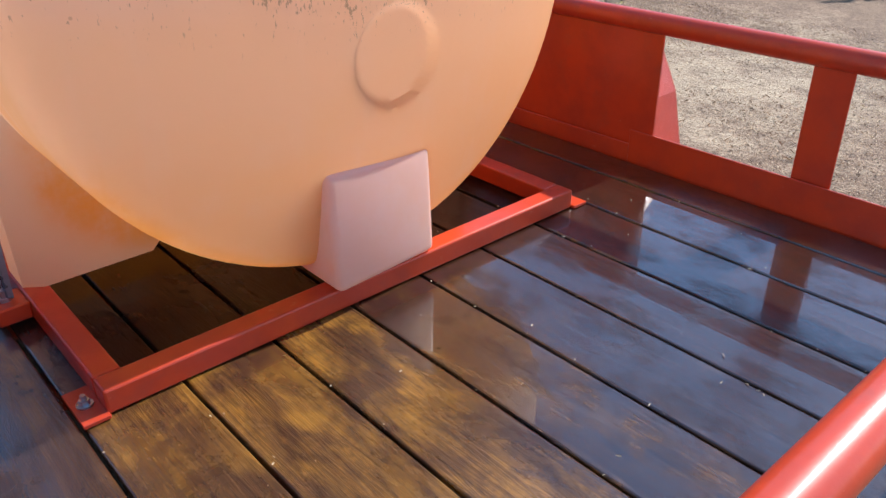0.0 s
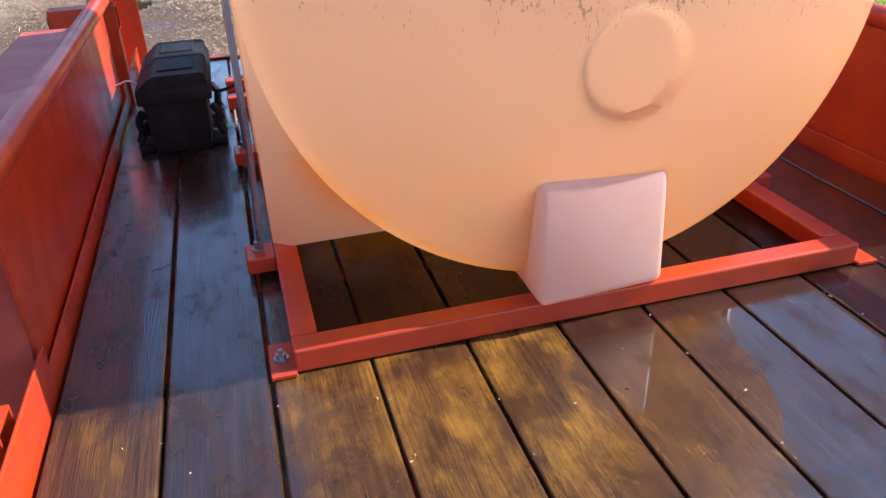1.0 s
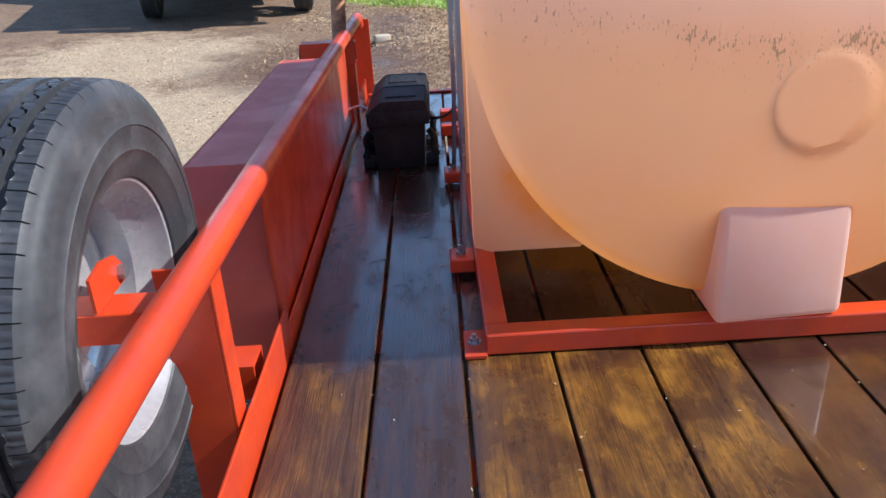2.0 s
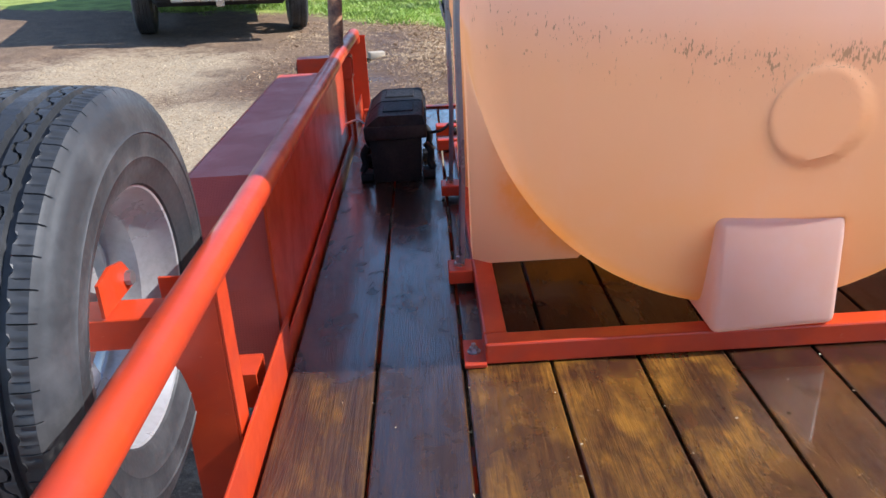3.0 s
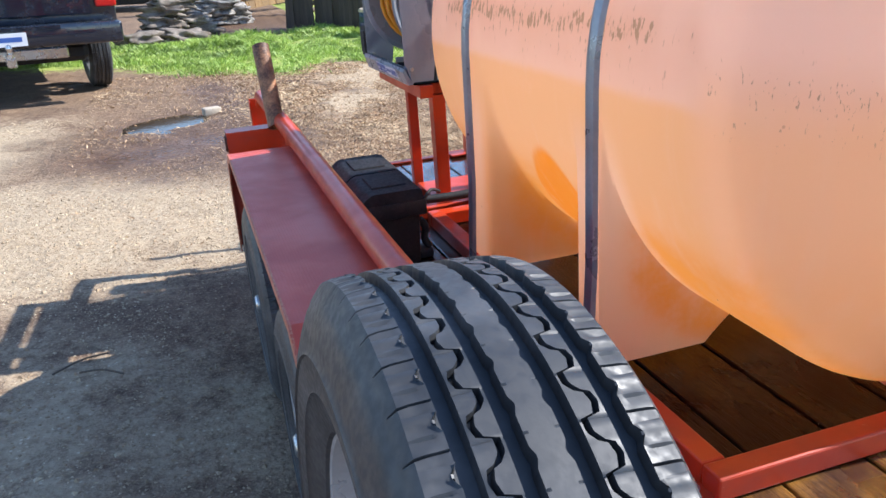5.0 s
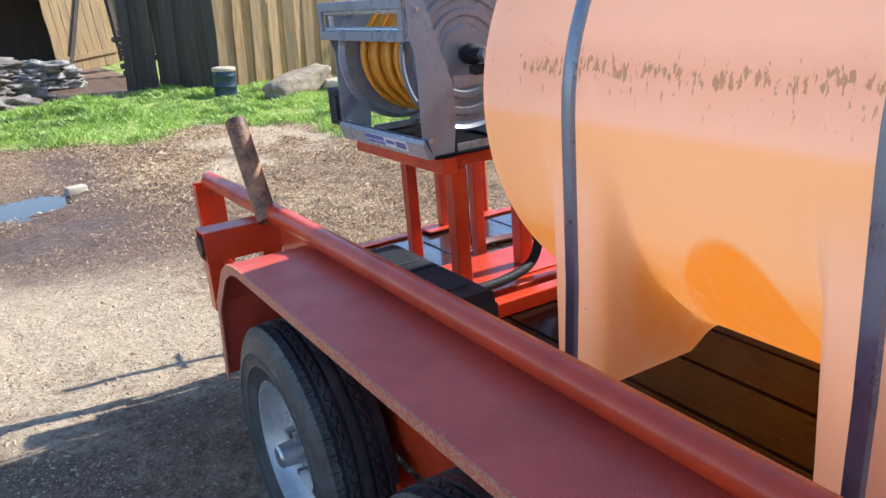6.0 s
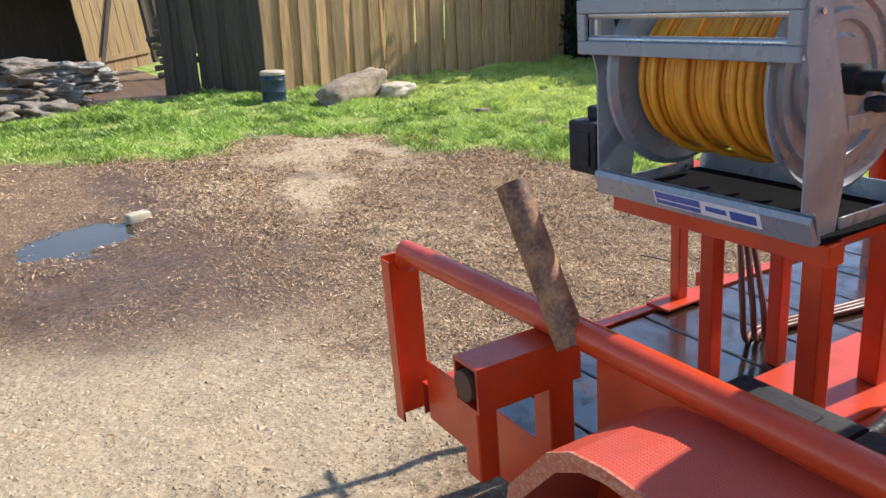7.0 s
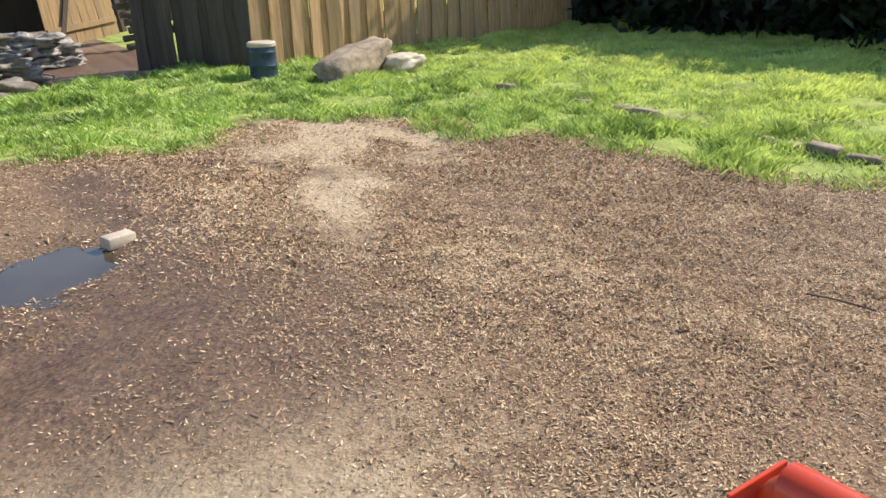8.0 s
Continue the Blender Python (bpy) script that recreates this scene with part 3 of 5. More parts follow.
def axis_steps(lo, hi, step):
    mid = list(np.arange(lo, hi, step))
    left, d, v = [], step, lo
    while v > -1500:
        d *= 1.35
        v -= d
        left.append(v)
    right, d, v = [], step, mid[-1]
    while v < 1500:
        d *= 1.35
        v += d
        right.append(v)
    return left[::-1] + mid + right


GRID = {}


def on_ground(x, y):
    """Height of the built sheet at a point."""
    xs, ys, zs = GRID["x"], GRID["y"], GRID["z"]
    i, j = bisect(xs, x) - 1, bisect(ys, y) - 1
    u, v = (x - xs[i]) / (xs[i + 1] - xs[i]), (y - ys[j]) / (ys[j + 1] - ys[j])
    k, n = j * len(xs) + i, len(xs)
    return (zs[k] * (1 - u) + zs[k + 1] * u) * (1 - v) + (zs[k + n] * (1 - u) + zs[k + n + 1] * u) * v


def bisect(a, v):
    lo, hi = 0, len(a)
    while lo < hi:
        m = (lo + hi) // 2
        if a[m] <= v:
            lo = m + 1
        else:
            hi = m
    return lo


def build_ground():
    xs, ys = axis_steps(-4, 7, 0.055), axis_steps(-2, 11, 0.055)
    verts = [(x, y, ground_height(x, y)) for y in ys for x in xs]
    nx = len(xs)
    faces = [(j * nx + i, j * nx + i + 1, (j + 1) * nx + i + 1, (j + 1) * nx + i) for j in range(len(ys) - 1) for i in range(nx - 1)]
    GRID["x"], GRID["y"], GRID["z"] = xs, ys, [v[2] for v in verts]
    ob = raw("ground", verts, faces, SOIL, smooth=True)
    tagged(ob, "gravelly tan soil yard with muddy ruts and grass", "ground", kind="structure")
    for key, f in (("grass", lambda x, y: 0.5 + grass_edge(x, y) * 0.9), ("mud", muddy), ("clay", pale_gravel), ("sand", sandy), ("wet", soaked)):
        at = ob.data.attributes.new(key, "FLOAT", "POINT")
        at.data.foreach_set("value", [max(0.0, min(1.0, f(v[0], v[1]))) for v in verts])
    return ob


build_ground()
for px, py, rx, ry, a in PUDDLES:
    bm = bmesh.new()
    ring = []
    for k in range(40):
        t = 2 * math.pi * k / 40
        s = 1.5
        u, v = math.cos(t) * rx * s, math.sin(t) * ry * s
        x, y = px + u * math.cos(a) - v * math.sin(a), py + u * math.sin(a) + v * math.cos(a)
        ring.append(bm.verts.new((x, y, gz(px, py) - 0.024)))
    bm.faces.new(ring)
    tagged(part("puddle", bm, WATER), "still brown puddle lying in a rut", "puddle", kind="structure")


def build_grass():
    rng = np.random.default_rng(5)
    verts, faces = [], []
    n = 0
    while n < 240000:
        x, y = rng.uniform(-4, 11), rng.uniform(2.5, 13.6)
        e = grass_edge(x, y) + 0.45 * noise.noise((x * 2.1, y * 2.1, 4))
        if e < -0.15 or (e < 0.35 and rng.random() > 0.15 + e * 1.6):
            continue
        clump = noise.noise((x * 1.6, y * 1.6, 7)) + 0.6 * noise.noise((x * 5.5, y * 5.5, 2))
        if rng.random() > 0.45 + 0.7 * clump:
            continue
        d = math.hypot(x + 1, y - 2)
        h = rng.uniform(0.025, 0.075) * max(0.45, 1.0 + 1.2 * clump)
        a, lean, w = rng.uniform(0, 6.28), rng.uniform(0.3, 1.2) * h, 0.0022 + 0.00055 * d
        z = on_ground(x, y) - 0.005
        c, s = math.cos(a), math.sin(a)
        k = len(verts)
        verts += [(x - c * w, y - s * w, z), (x + c * w, y + s * w, z), (x + c * w * 0.7 - s * lean * 0.4, y + s * w * 0.7 + c * lean * 0.4, z + h * 0.6), (x - s * lean, y + c * lean, z + h)]
        faces += [(k, k + 1, k + 2), (k, k + 2, k + 3)]
        n += 1
    tagged(raw("grass", verts, faces, GRASS), "bright green tufted lawn grass", "grass", kind="stuff")


build_grass()


def build_litter():
    """Dry leaf litter and wood chips on the drive: small tilted flakes."""
    rng = np.random.default_rng(12)
    verts, faces = [], []
    n = 0
    while n < 330000:
        if n % 5:
            x, y = rng.uniform(-1.6, 5.2), rng.uniform(2.6, 8.6)
            rim = smooth01((y - 2.6) / 0.8) * smooth01((5.2 - x) / 1.1)
        else:
            x, y = rng.uniform(1.5, 7.5), rng.uniform(-1.0, 4.8)
            rim = smooth01((x - 1.5) / 0.8) * smooth01((7.5 - x) / 1.1) * smooth01((y + 1.0) / 1.0) * smooth01((4.8 - y) / 0.8)
        if rng.random() > rim:
            continue
        keep = (0.35 + 0.8 * (0.5 + noise.noise((x * 1.1, y * 1.1, 2)))) * (0.07 + 0.93 * smooth01((x + 0.5) / 1.2))
        keep *= 1.0 - 0.9 * max(0.0, min(1.0, 2.2 * soaked(x, y) - 0.8 + 0.4 * noise.noise((x * 4, y * 4, 3))))
        keep *= 1.0 - 0.95 * max(0.0, min(1.0, 1.9 * sandy(x, y) - 0.5 + 0.5 * noise.noise((x * 3, y * 3, 8))))
        keep *= 1.0 - 0.6 * max(0.0, min(1.0, 2 * pale_gravel(x, y) - 0.7))
        if dip(x, y) > 0.028 or grass_edge(x, y) > 0.3 * rng.random() or rng.random() > keep:
            continue
        l, w = rng.uniform(0.004, 0.012), rng.uniform(0.0015, 0.0038)
        if rng.random() < 0.05:
            l, w = l * 1.8, w * 1.3
        far = 0.9 + 0.13 * max(0.0, y - 4.0)
        l, w = l * far, w * far
        a, t = rng.uniform(0, 6.28), rng.normal(0, 0.42)
        c, s, up = math.cos(a), math.sin(a), math.sin(t)
        z = on_ground(x, y) + 0.002 + abs(up) * l
        r = rng.uniform(-0.5, 0.5)
        k = len(verts)
        q, q2 = rng.uniform(-0.7, 0.7) * l, rng.uniform(-0.7, 0.7) * l
        verts += [(x - c * l, y - s * l, z - up * l), (x - s * w + c * q, y + c * w + s * q, z + r * w), (x + c * l, y + s * l, z + up * l), (x + s * w + c * q2, y - c * w + s * q2, z - r * w)]
        faces.append((k, k + 1, k + 2, k + 3))
        n += 1
    tagged(raw("leaf_litter", verts, faces, MULCH), "dry brown and straw-coloured leaf litter", "leaf litter", kind="stuff")


build_litter()


def build_gravel():
    rng = np.random.default_rng(8)
    verts, faces = [], []
    base = [(1, 0, 0), (-0.5, 0.87, 0), (-0.5, -0.87, 0), (0.1, 0.1, 0.8)]
    n = 0
    while n < 60000:
        x, y = (rng.uniform(-3.6, 1.5), rng.uniform(0.3, 6.5)) if n % 4 else (rng.uniform(1.8, 7.0), rng.uniform(-1.0, 4.0))
        g = pale_gravel(x, y)
        if grass_edge(x, y) > 0.1 or soaked(x, y) > 0.35 + 0.4 * rng.random() or (muddy(x, y) > 0.35 and rng.random() < 0.93) or rng.random() > (0.12 + max(0, g)) * (0.25 + 0.9 * (0.5 + noise.noise((x * 2.3, y * 2.3, 2)))):
            continue
        r = rng.uniform(0.002, 0.0075) * (1 + 0.9 * (rng.random() < 0.05))
        a = rng.uniform(0, 6.28)
        k, z = len(verts), on_ground(x, y) - 0.001
        sx = rng.uniform(0.6, 1.8)
        for u, v, w in base:
            u *= sx
            verts.append((x + r * (u * math.cos(a) - v * math.sin(a)), y + r * (u * math.sin(a) + v * math.cos(a)), z + r * w))
        faces += [(k, k + 1, k + 3), (k + 1, k + 2, k + 3), (k + 2, k, k + 3)]
        n += 1
    tagged(raw("gravel", verts, faces, PEBBLE), "loose pale tan gravel on the drive", "gravel", kind="stuff")


build_gravel()

# ---- the trailer ----
XL, XR, MID = -0.405, 1.675, 0.635       # the two rails and the middle of the deck
REAR, FRONT = -1.08, 2.615
DECK_FRONT = 2.60
trailer = thing("utility_trailer", (MID, 0.8, gz(MID, 0.8)), "red steel tandem-axle trailer with wet wooden deck", "trailer")


def rail(x, out):
    """One side: top pipe, front post, posts, edge angle, fender with its inner panel."""
    s = out
    part("top_rail", sweep(bmesh.new(), bend([(x, REAR - 0.02, 0.41), (x, 0.6, 0.408), (x, 1.7, 0.406), (x, FRONT - 0.11, 0.395), (x, FRONT - 0.045, 0.386), (x, FRONT - 0.018, 0.356)], 8), 0.029, 16), RED, trailer, smooth=40)
    bm = bmesh.new()
    block(bm, x - 0.052, x + 0.052, FRONT + 0.008, FRONT + 0.014, -0.08, 0.382, 0.001)
    block(bm, x + s * 0.052 - 0.003, x + s * 0.052 + 0.003, FRONT - 0.035, FRONT + 0.0075, -0.08, 0.375, 0.001)
    part("front_post", bm, RED, trailer)
    for y0 in (-0.31 if s < 0 else -0.43, -1.0):
        bm = bmesh.new()
        deep, wide = (0.06, 0.088) if s < 0 else (0.10, 0.060)
        block(bm, x - 0.003, x + 0.003, y0 - deep, y0, -0.08, 0.392, 0.001)
        at = y0 - deep if s < 0 else y0 - 0.006
        block(bm, min(x + s * wide, x + s * 0.0032), max(x + s * wide, x + s * 0.0032), at, at + 0.006, -0.08, 0.392, 0.001)
        part("post", bm, RED, trailer)
    bm = bmesh.new()
    block(bm, x - s * 0.014 - 0.003, x - s * 0.014 + 0.003, REAR, 0.06, -0.08, 0.095, 0.0015)
    part("edge_angle", bm, RED, trailer)
    part("edge_angle", slab(x - s * 0.014 - 0.003, x - s * 0.014 + 0.003, 0.06, 1.86, -0.08, 0.05, 0.0015), RED, trailer)
    part("edge_angle", slab(x - s * 0.014 - 0.003, x - s * 0.014 + 0.003, 1.86, FRONT - 0.06, -0.08, 0.095, 0.0015), RED, trailer)
    part("side_channel", slab(min(x, x + s * 0.05), max(x, x + s * 0.05), REAR, 1.95, -0.16, -0.082, 0.004), RED, trailer)
    if s > 0:
        return fender(x, s)
    # small square socket welded outside the rear post
    bm = bmesh.new()
    for a in (-0.20, -0.125):
        block(bm, min(x + s * 0.003, x + s * 0.06), max(x + s * 0.003, x + s * 0.06), a - 0.003, a + 0.003, 0.03, 0.105, 0.0005)
    for z in (0.03, 0.102):
        block(bm, min(x + s * 0.003, x + s * 0.06), max(x + s * 0.003, x + s * 0.06), -0.197, -0.128, z - 0.003, z + 0.003, 0.0005)
    part("stake_pocket", bm, RED, trailer)
    fender(x, s)


def fender(x, s):
    """Tread-plate fender, its lip and the panel that closes it towards the deck."""
    side = [(0.02, -0.05), (0.07, 0.16), (0.15, 0.31), (0.25, 0.372), (1.60, 0.372), (1.67, 0.362), (1.73, 0.330), (1.84, 0.21), (1.89, -0.03)]
    xi, xo = x + s * 0.0035, x + s * 0.214
    t = 0.004
    bm = bmesh.new()
    outer = [(p[0], p[1]) for p in side]
    inner = [(p[0] + (0.004 if p[0] < 0.8 else -0.004) * (abs(p[1]) < 0.37), p[1] - t) for p in side]
    prism(bm, outer + inner[::-1], "X", min(xi, xo), max(xi, xo))
    part("fender_top", bm, PLATE, trailer, "red tread-plate fender top")
    bm = bmesh.new()
    lip = [(p[0], p[1] + 0.001) for p in side]
    low = [(p[0] + (0.022 if p[0] < 0.3 else (-0.022 if p[0] > 1.65 else 0)), p[1] - 0.022) for p in side]
    prism(bm, lip + low[::-1], "X", min(xo, xo + s * 0.005), max(xo, xo + s * 0.005))
    part("fender_lip", bm, LIP, trailer, "chipped lip of the fender", smooth=None)
    rear = 0.06 if s < 0 else -0.01
    bm = bmesh.new()
    prism(bm, [(rear, -0.02), (rear, 0.392), (1.86, 0.384), (1.86, -0.02)], "X", x - 0.003, x + 0.003)
    part("fender_panel", bm, RED, trailer)


rail(XL, -1)
rail(XR, 1)
part("tail_rail", sweep(bmesh.new(), [(XL, REAR, 0.425), (XR, REAR, 0.425)], 0.03, 16), RED, trailer, smooth=40)
part("tail_angle", slab(XL + 0.02, XR - 0.02, REAR - 0.006, REAR, -0.09, 0.004, 0.001), RED, trailer)
bm = bmesh.new()
block(bm, XL + 0.02, XR - 0.02, DECK_FRONT, DECK_FRONT + 0.006, -0.09, 0.008, 0.001)
block(bm, XL + 0.02, XR - 0.02, DECK_FRONT - 0.04, DECK_FRONT - 0.0005, 0.003, 0.009, 0.001)
part("front_angle", bm, RED, trailer)
for y in (-0.9, -0.3, 0.2, 0.9, 1.6, 2.2):
    part("cross_member", slab(XL + 0.05, XR - 0.05, y - 0.03, y + 0.03, -0.11, -0.042, 0.003), RED, trailer)
# beam end that pokes out through the side, and the raked pipe beside it
def square_tube(x0, x1, y0, y1, z0, z1, t):
    """A hollow square tube along x, as one skin."""
    bm = bmesh.new()
    rows = []
    for x, d in ((x0, 0), (x1, 0), (x1, t), (x0, t)):
        rows.append([bm.verts.new((x, y, z)) for y, z in ((y0 + d, z0 + d), (y1 - d, z0 + d), (y1 - d, z1 - d), (y0 + d, z1 - d))])
    for p, q in zip(rows, rows[1:] + rows[:1]):
        for k in range(4):
            bm.faces.new((p[k], p[(k + 1) % 4], q[(k + 1) % 4], q[k]))
    return bm


part("cross_beam", square_tube(-0.605, XL + 0.035, 1.95, 2.03, 0.285, 0.376, 0.006), RED, trailer)
part("beam_post", slab(XL - 0.03, XL + 0.03, 1.965, 2.02, -0.08, 0.284, 0.003), RED, trailer)
part("beam_post", slab(-0.60, -0.555, 1.967, 2.017, 0.13, 0.2845, 0.003), RED, trailer)
bm = bmesh.new()
sweep(bm, [(-0.425, 1.905, 0.385), (-0.425, 2.072, 0.658)], 0.031, 18, caps=False)
sweep(bm, [(-0.425, 2.072, 0.658), (-0.425, 1.905, 0.385)], 0.026, 18, caps=False)
part("raked_pipe", bm, RUST, trailer, "rusty raked pipe welded to the rail", smooth=40)


# the jack on the drawbar, ahead of the deck
part("jack_bracket", slab(0.845, 0.915, 2.607, 2.77, -0.085, -0.03, 0.004), RED, trailer)
part("jack", sweep(bmesh.new(), [(0.88, 2.75, -0.20), (0.88, 2.75, 1.22)], 0.016, 12), RED, trailer, "slim upright drawbar jack", smooth=40)
part("jack_crank", sweep(bmesh.new(), [(0.88, 2.69, 0.84), (0.88, 2.84, 0.84)], 0.012, 8), STEEL, trailer, smooth=40)

part("pipe_end", sweep(bmesh.new(), [(-0.612, 1.99, 0.331), (-0.55, 1.99, 0.331)], 0.030, 16), RUSTDARK, trailer, "round rusty pipe end in the beam", smooth=40)


# ---- wheels ----
def tyre_mesh():
    """Trailer tyre: one skin whose tread has two straight and two winding grooves, with sipes across the ribs."""
    bm = bmesh.new()
    R, low = 0.341, 0.0105
    side = [(0.192, -0.070), (0.199, -0.081), (0.222, -0.089), (0.236, -0.0920), (0.238, -0.0940), (0.241, -0.0930), (0.262, -0.0957), (0.272, -0.0960), (0.274, -0.0980), (0.277, -0.0958), (0.290, -0.0945), (0.308, -0.089), (0.3195, -0.0845), (0.321, -0.083), (0.329, -0.0795)]
    crown = lambda x: R - 0.9 * abs(x / 0.075) ** 3 * 0.004
    # radius, place across, winding, depth of the main sipe, of the fine ones, notch
    rows = [(r, x, 0, 0, 0, 0) for r, x in side]
    rows += [(crown(0.074) - 0.001, -0.074, 0, 1, 0.0, 0), (crown(0.068), -0.068, 0, 1, 1, 0), (crown(0.06), -0.060, 0, 1, 1, 0), (crown(0.056), -0.0565, 0, 1, 0, 0)]
    for g in (-0.048, -0.017, 0.017, 0.048):
        s = 1 if g > 0 else -1
        out = abs(g) > 0.03
        lo_n, hi_n = (-0.004 if out and s < 0 else (-0.0022 if not out and s > 0 else 0)), (0.004 if out and s > 0 else (0.0022 if not out and s < 0 else 0))
        rows += [(crown(g), g - 0.0060, 0, 0.3, 0, lo_n), (R - low, g - 0.0048, 0, 0, 0, lo_n * 0.7), (R - low, g + 0.0048, 0, 0, 0, hi_n * 0.7), (crown(g), g + 0.0060, 0, 0.3, 0, hi_n)]
        if g in (-0.048, 0.017):
            m = g + 0.0155
            rows += [(crown(m), m - 0.0023, 1, 0, 0, 0), (R - 0.009, m - 0.0014, 1, 0, 0, 0), (R - 0.009, m + 0.0014, 1, 0, 0, 0), (crown(m), m + 0.0023, 1, 0, 0, 0)]
        elif g == -0.017:
            rows += [(crown(0.008), -0.008, 0, 0, 0, 0), (crown(0), 0.0, 0, 0, 0, 0), (crown(0.008), 0.008, 0, 0, 0, 0)]
    rows += [(crown(0.056), 0.0565, 0, 1, 0, 0), (crown(0.06), 0.060, 0, 1, 1, 0), (crown(0.068), 0.068, 0, 1, 1, 0), (crown(0.074) - 0.001, 0.074, 0, 1, 0, 0)]
    rows += [(r, -x, 0, 0, 0, 0) for r, x in side[::-1]]
    rows += [(0.204, 0.052, 0, 0, 0, 0), (0.204, -0.052, 0, 0, 0, 0)]
    P, turns = 10, 56
    N = P * turns
    steps = [0.02, 0.05, 0.08, 0.24, 0.30, 0.45, 0.52, 0.70, 0.75, 0.95]
    wind = [1, 1, 1, 1, 0.9, 0.2, -0.7, -1, -1, -0.6]
    grid = []
    for r, x, w, d, fine, notch in rows:
        ring = []
        for k in range(N):
            i = k % P
            t = 2 * math.pi * (k // P + steps[i]) / turns
            o = 0.0056 * w * wind[i] * (1 if x < 0 else -1) + (notch if i in (5, 6) else 0)
            cut = 0.0050 * d if i == 1 else (0.0022 * fine if i in (3, 6, 8) else 0)
            ring.append(bm.verts.new((x + o, (r - cut) * math.cos(t), (r - cut) * math.sin(t))))
        grid.append(ring)
    for a, b in zip(grid, grid[1:] + grid[:1]):
        for k in range(N):
            bm.faces.new((a[k], a[(k + 1) % N], b[(k + 1) % N], b[k]))
    return bm


def rim_mesh():
    """Steel wheel: barrel, lips and a dished face with windows, its face towards -x."""
    bm = bmesh.new()
    lathe(bm, [(0.206, -0.083), (0.209, -0.088), (0.204, -0.092), (0.196, -0.088), (0.190, -0.07), (0.184, -0.05), (0.165, -0.03), (0.165, 0.03), (0.184, 0.055), (0.190, 0.07), (0.196, 0.088), (0.204, 0.092), (0.209, 0.088), (0.206, 0.083),
               (0.193, 0.062), (0.187, 0.05), (0.169, 0.028), (0.169, -0.028), (0.187, -0.048), (0.193, -0.066)], "X", (0, 0, 0), 64, closed=True)
    radii = [(0.034, -0.035), (0.062, -0.040), (0.085, -0.030), (0.105, -0.022), (0.135, -0.018), (0.155, -0.024), (0.1655, -0.03)]
    N = 40
    grid = [[[bm.verts.new((a + d, r * math.cos(2 * math.pi * k / N), r * math.sin(2 * math.pi * k / N))) for k in range(N)] for r, a in radii] for d in (0, 0.005)]
    hole = lambda i, k: i in (3, 4) and k % 8 in (0, 1, 2, 3)
    for g in grid:
        for i in range(len(radii) - 1):
            for k in range(N):
                if not hole(i, k):
                    bm.faces.new((g[i][k], g[i][(k + 1) % N], g[i + 1][(k + 1) % N], g[i + 1][k]))
    f, g = grid
    for k in range(N):
        k2 = (k + 1) % N
        bm.faces.new((f[0][k], f[0][k2], g[0][k2], g[0][k]))
        if hole(3, k):
            bm.faces.new((f[3][k], f[3][k2], g[3][k2], g[3][k]))
            bm.faces.new((f[5][k], f[5][k2], g[5][k2], g[5][k]))
        if hole(3, k) != hole(3, k2):
            for i in (3, 4):
                bm.faces.new((f[i][k2], f[i + 1][k2], g[i + 1][k2], g[i][k2]))
    return bm


def meshed(name, bm, material, smooth):
    me = bpy.data.meshes.new(name)
    bmesh.ops.recalc_face_normals(bm, faces=bm.faces)
    bm.to_mesh(me)
    bm.free()
    me.materials.append(material)
    me.polygons.foreach_set("use_smooth", [True] * len(me.polygons))
    me.set_sharp_from_angle(angle=radians(smooth))
    return me


TYRE_ME = meshed("tyre", tyre_mesh(), TYRE, 35)
rim_bm = rim_mesh()
bmesh.ops.scale(rim_bm, vec=(0.86, 0.985, 0.985), verts=rim_bm.verts)
RIM_ME = meshed("rim", rim_bm, RIM, 35)


def hub_mesh(bm):
    lathe(bm, [(0.0, -0.10), (0.024, -0.10), (0.03, -0.094), (0.033, -0.06), (0.034, -0.03), (0.0, -0.03)], "X", (0, 0, 0), 20)
    for k in range(5):
        t = 2 * math.pi * k / 5 + 0.3
        lathe(bm, [(0.0, -0.058), (0.009, -0.058), (0.0105, -0.036), (0.0, -0.036)], "X", (0, 0.057 * math.cos(t), 0.057 * math.sin(t)), 6)
    return bm


HUB_ME = meshed("hub", hub_mesh(bmesh.new()), STEEL, 30)


def hang(name, me, parent, m):
    ob = new(name, me)
    ob.parent = parent
    ob.matrix_basis = m
    return ob


TYRE_R = 0.341
for x, turn in ((-0.520, 0), (1.790, 180)):
    for y in (0.66, 1.50):
        z = gz(x, y) + TYRE_R - 0.036
        wheel = hang("wheel", RIM_ME, trailer, pose(*(Vector((x, y, z)) - trailer.location), 17 * y, 0, turn))
        hang("tyre", TYRE_ME, wheel, Matrix())
        hang("hub", HUB_ME, wheel, Matrix())
for y in (0.66, 1.50):
    part("axle", sweep(bmesh.new(), [(-0.50, y, gz(-0.535, y) + TYRE_R - 0.036), (1.77, y, gz(1.8, y) + TYRE_R - 0.036)], 0.035, 14), RED, trailer, smooth=40)

spare = thing("spare_wheel", (-0.567, -0.479, 0.385), "spare black tyre on a silver steel rim, bolted to the rail", "wheel")
lean = pose(0, 0, 0, 0, 2.7, 0) @ Matrix.Diagonal((1.08, 0.973, 0.973, 1))
hang("rim", RIM_ME, spare, lean)
hang("tyre", TYRE_ME, spare, lean)
bm = bmesh.new()
block(bm, -0.585, XL - 0.02, -0.50, -0.43, 0.335, 0.385, 0.002)
prism(bm, [(-0.50, 0.388), (-0.37, 0.388), (-0.372, 0.402), (-0.405, 0.438), (-0.45, 0.448), (-0.50, 0.44)], "X", -0.533, -0.528)
part("spare_bracket", bm, RED, trailer)
bm = bmesh.new()
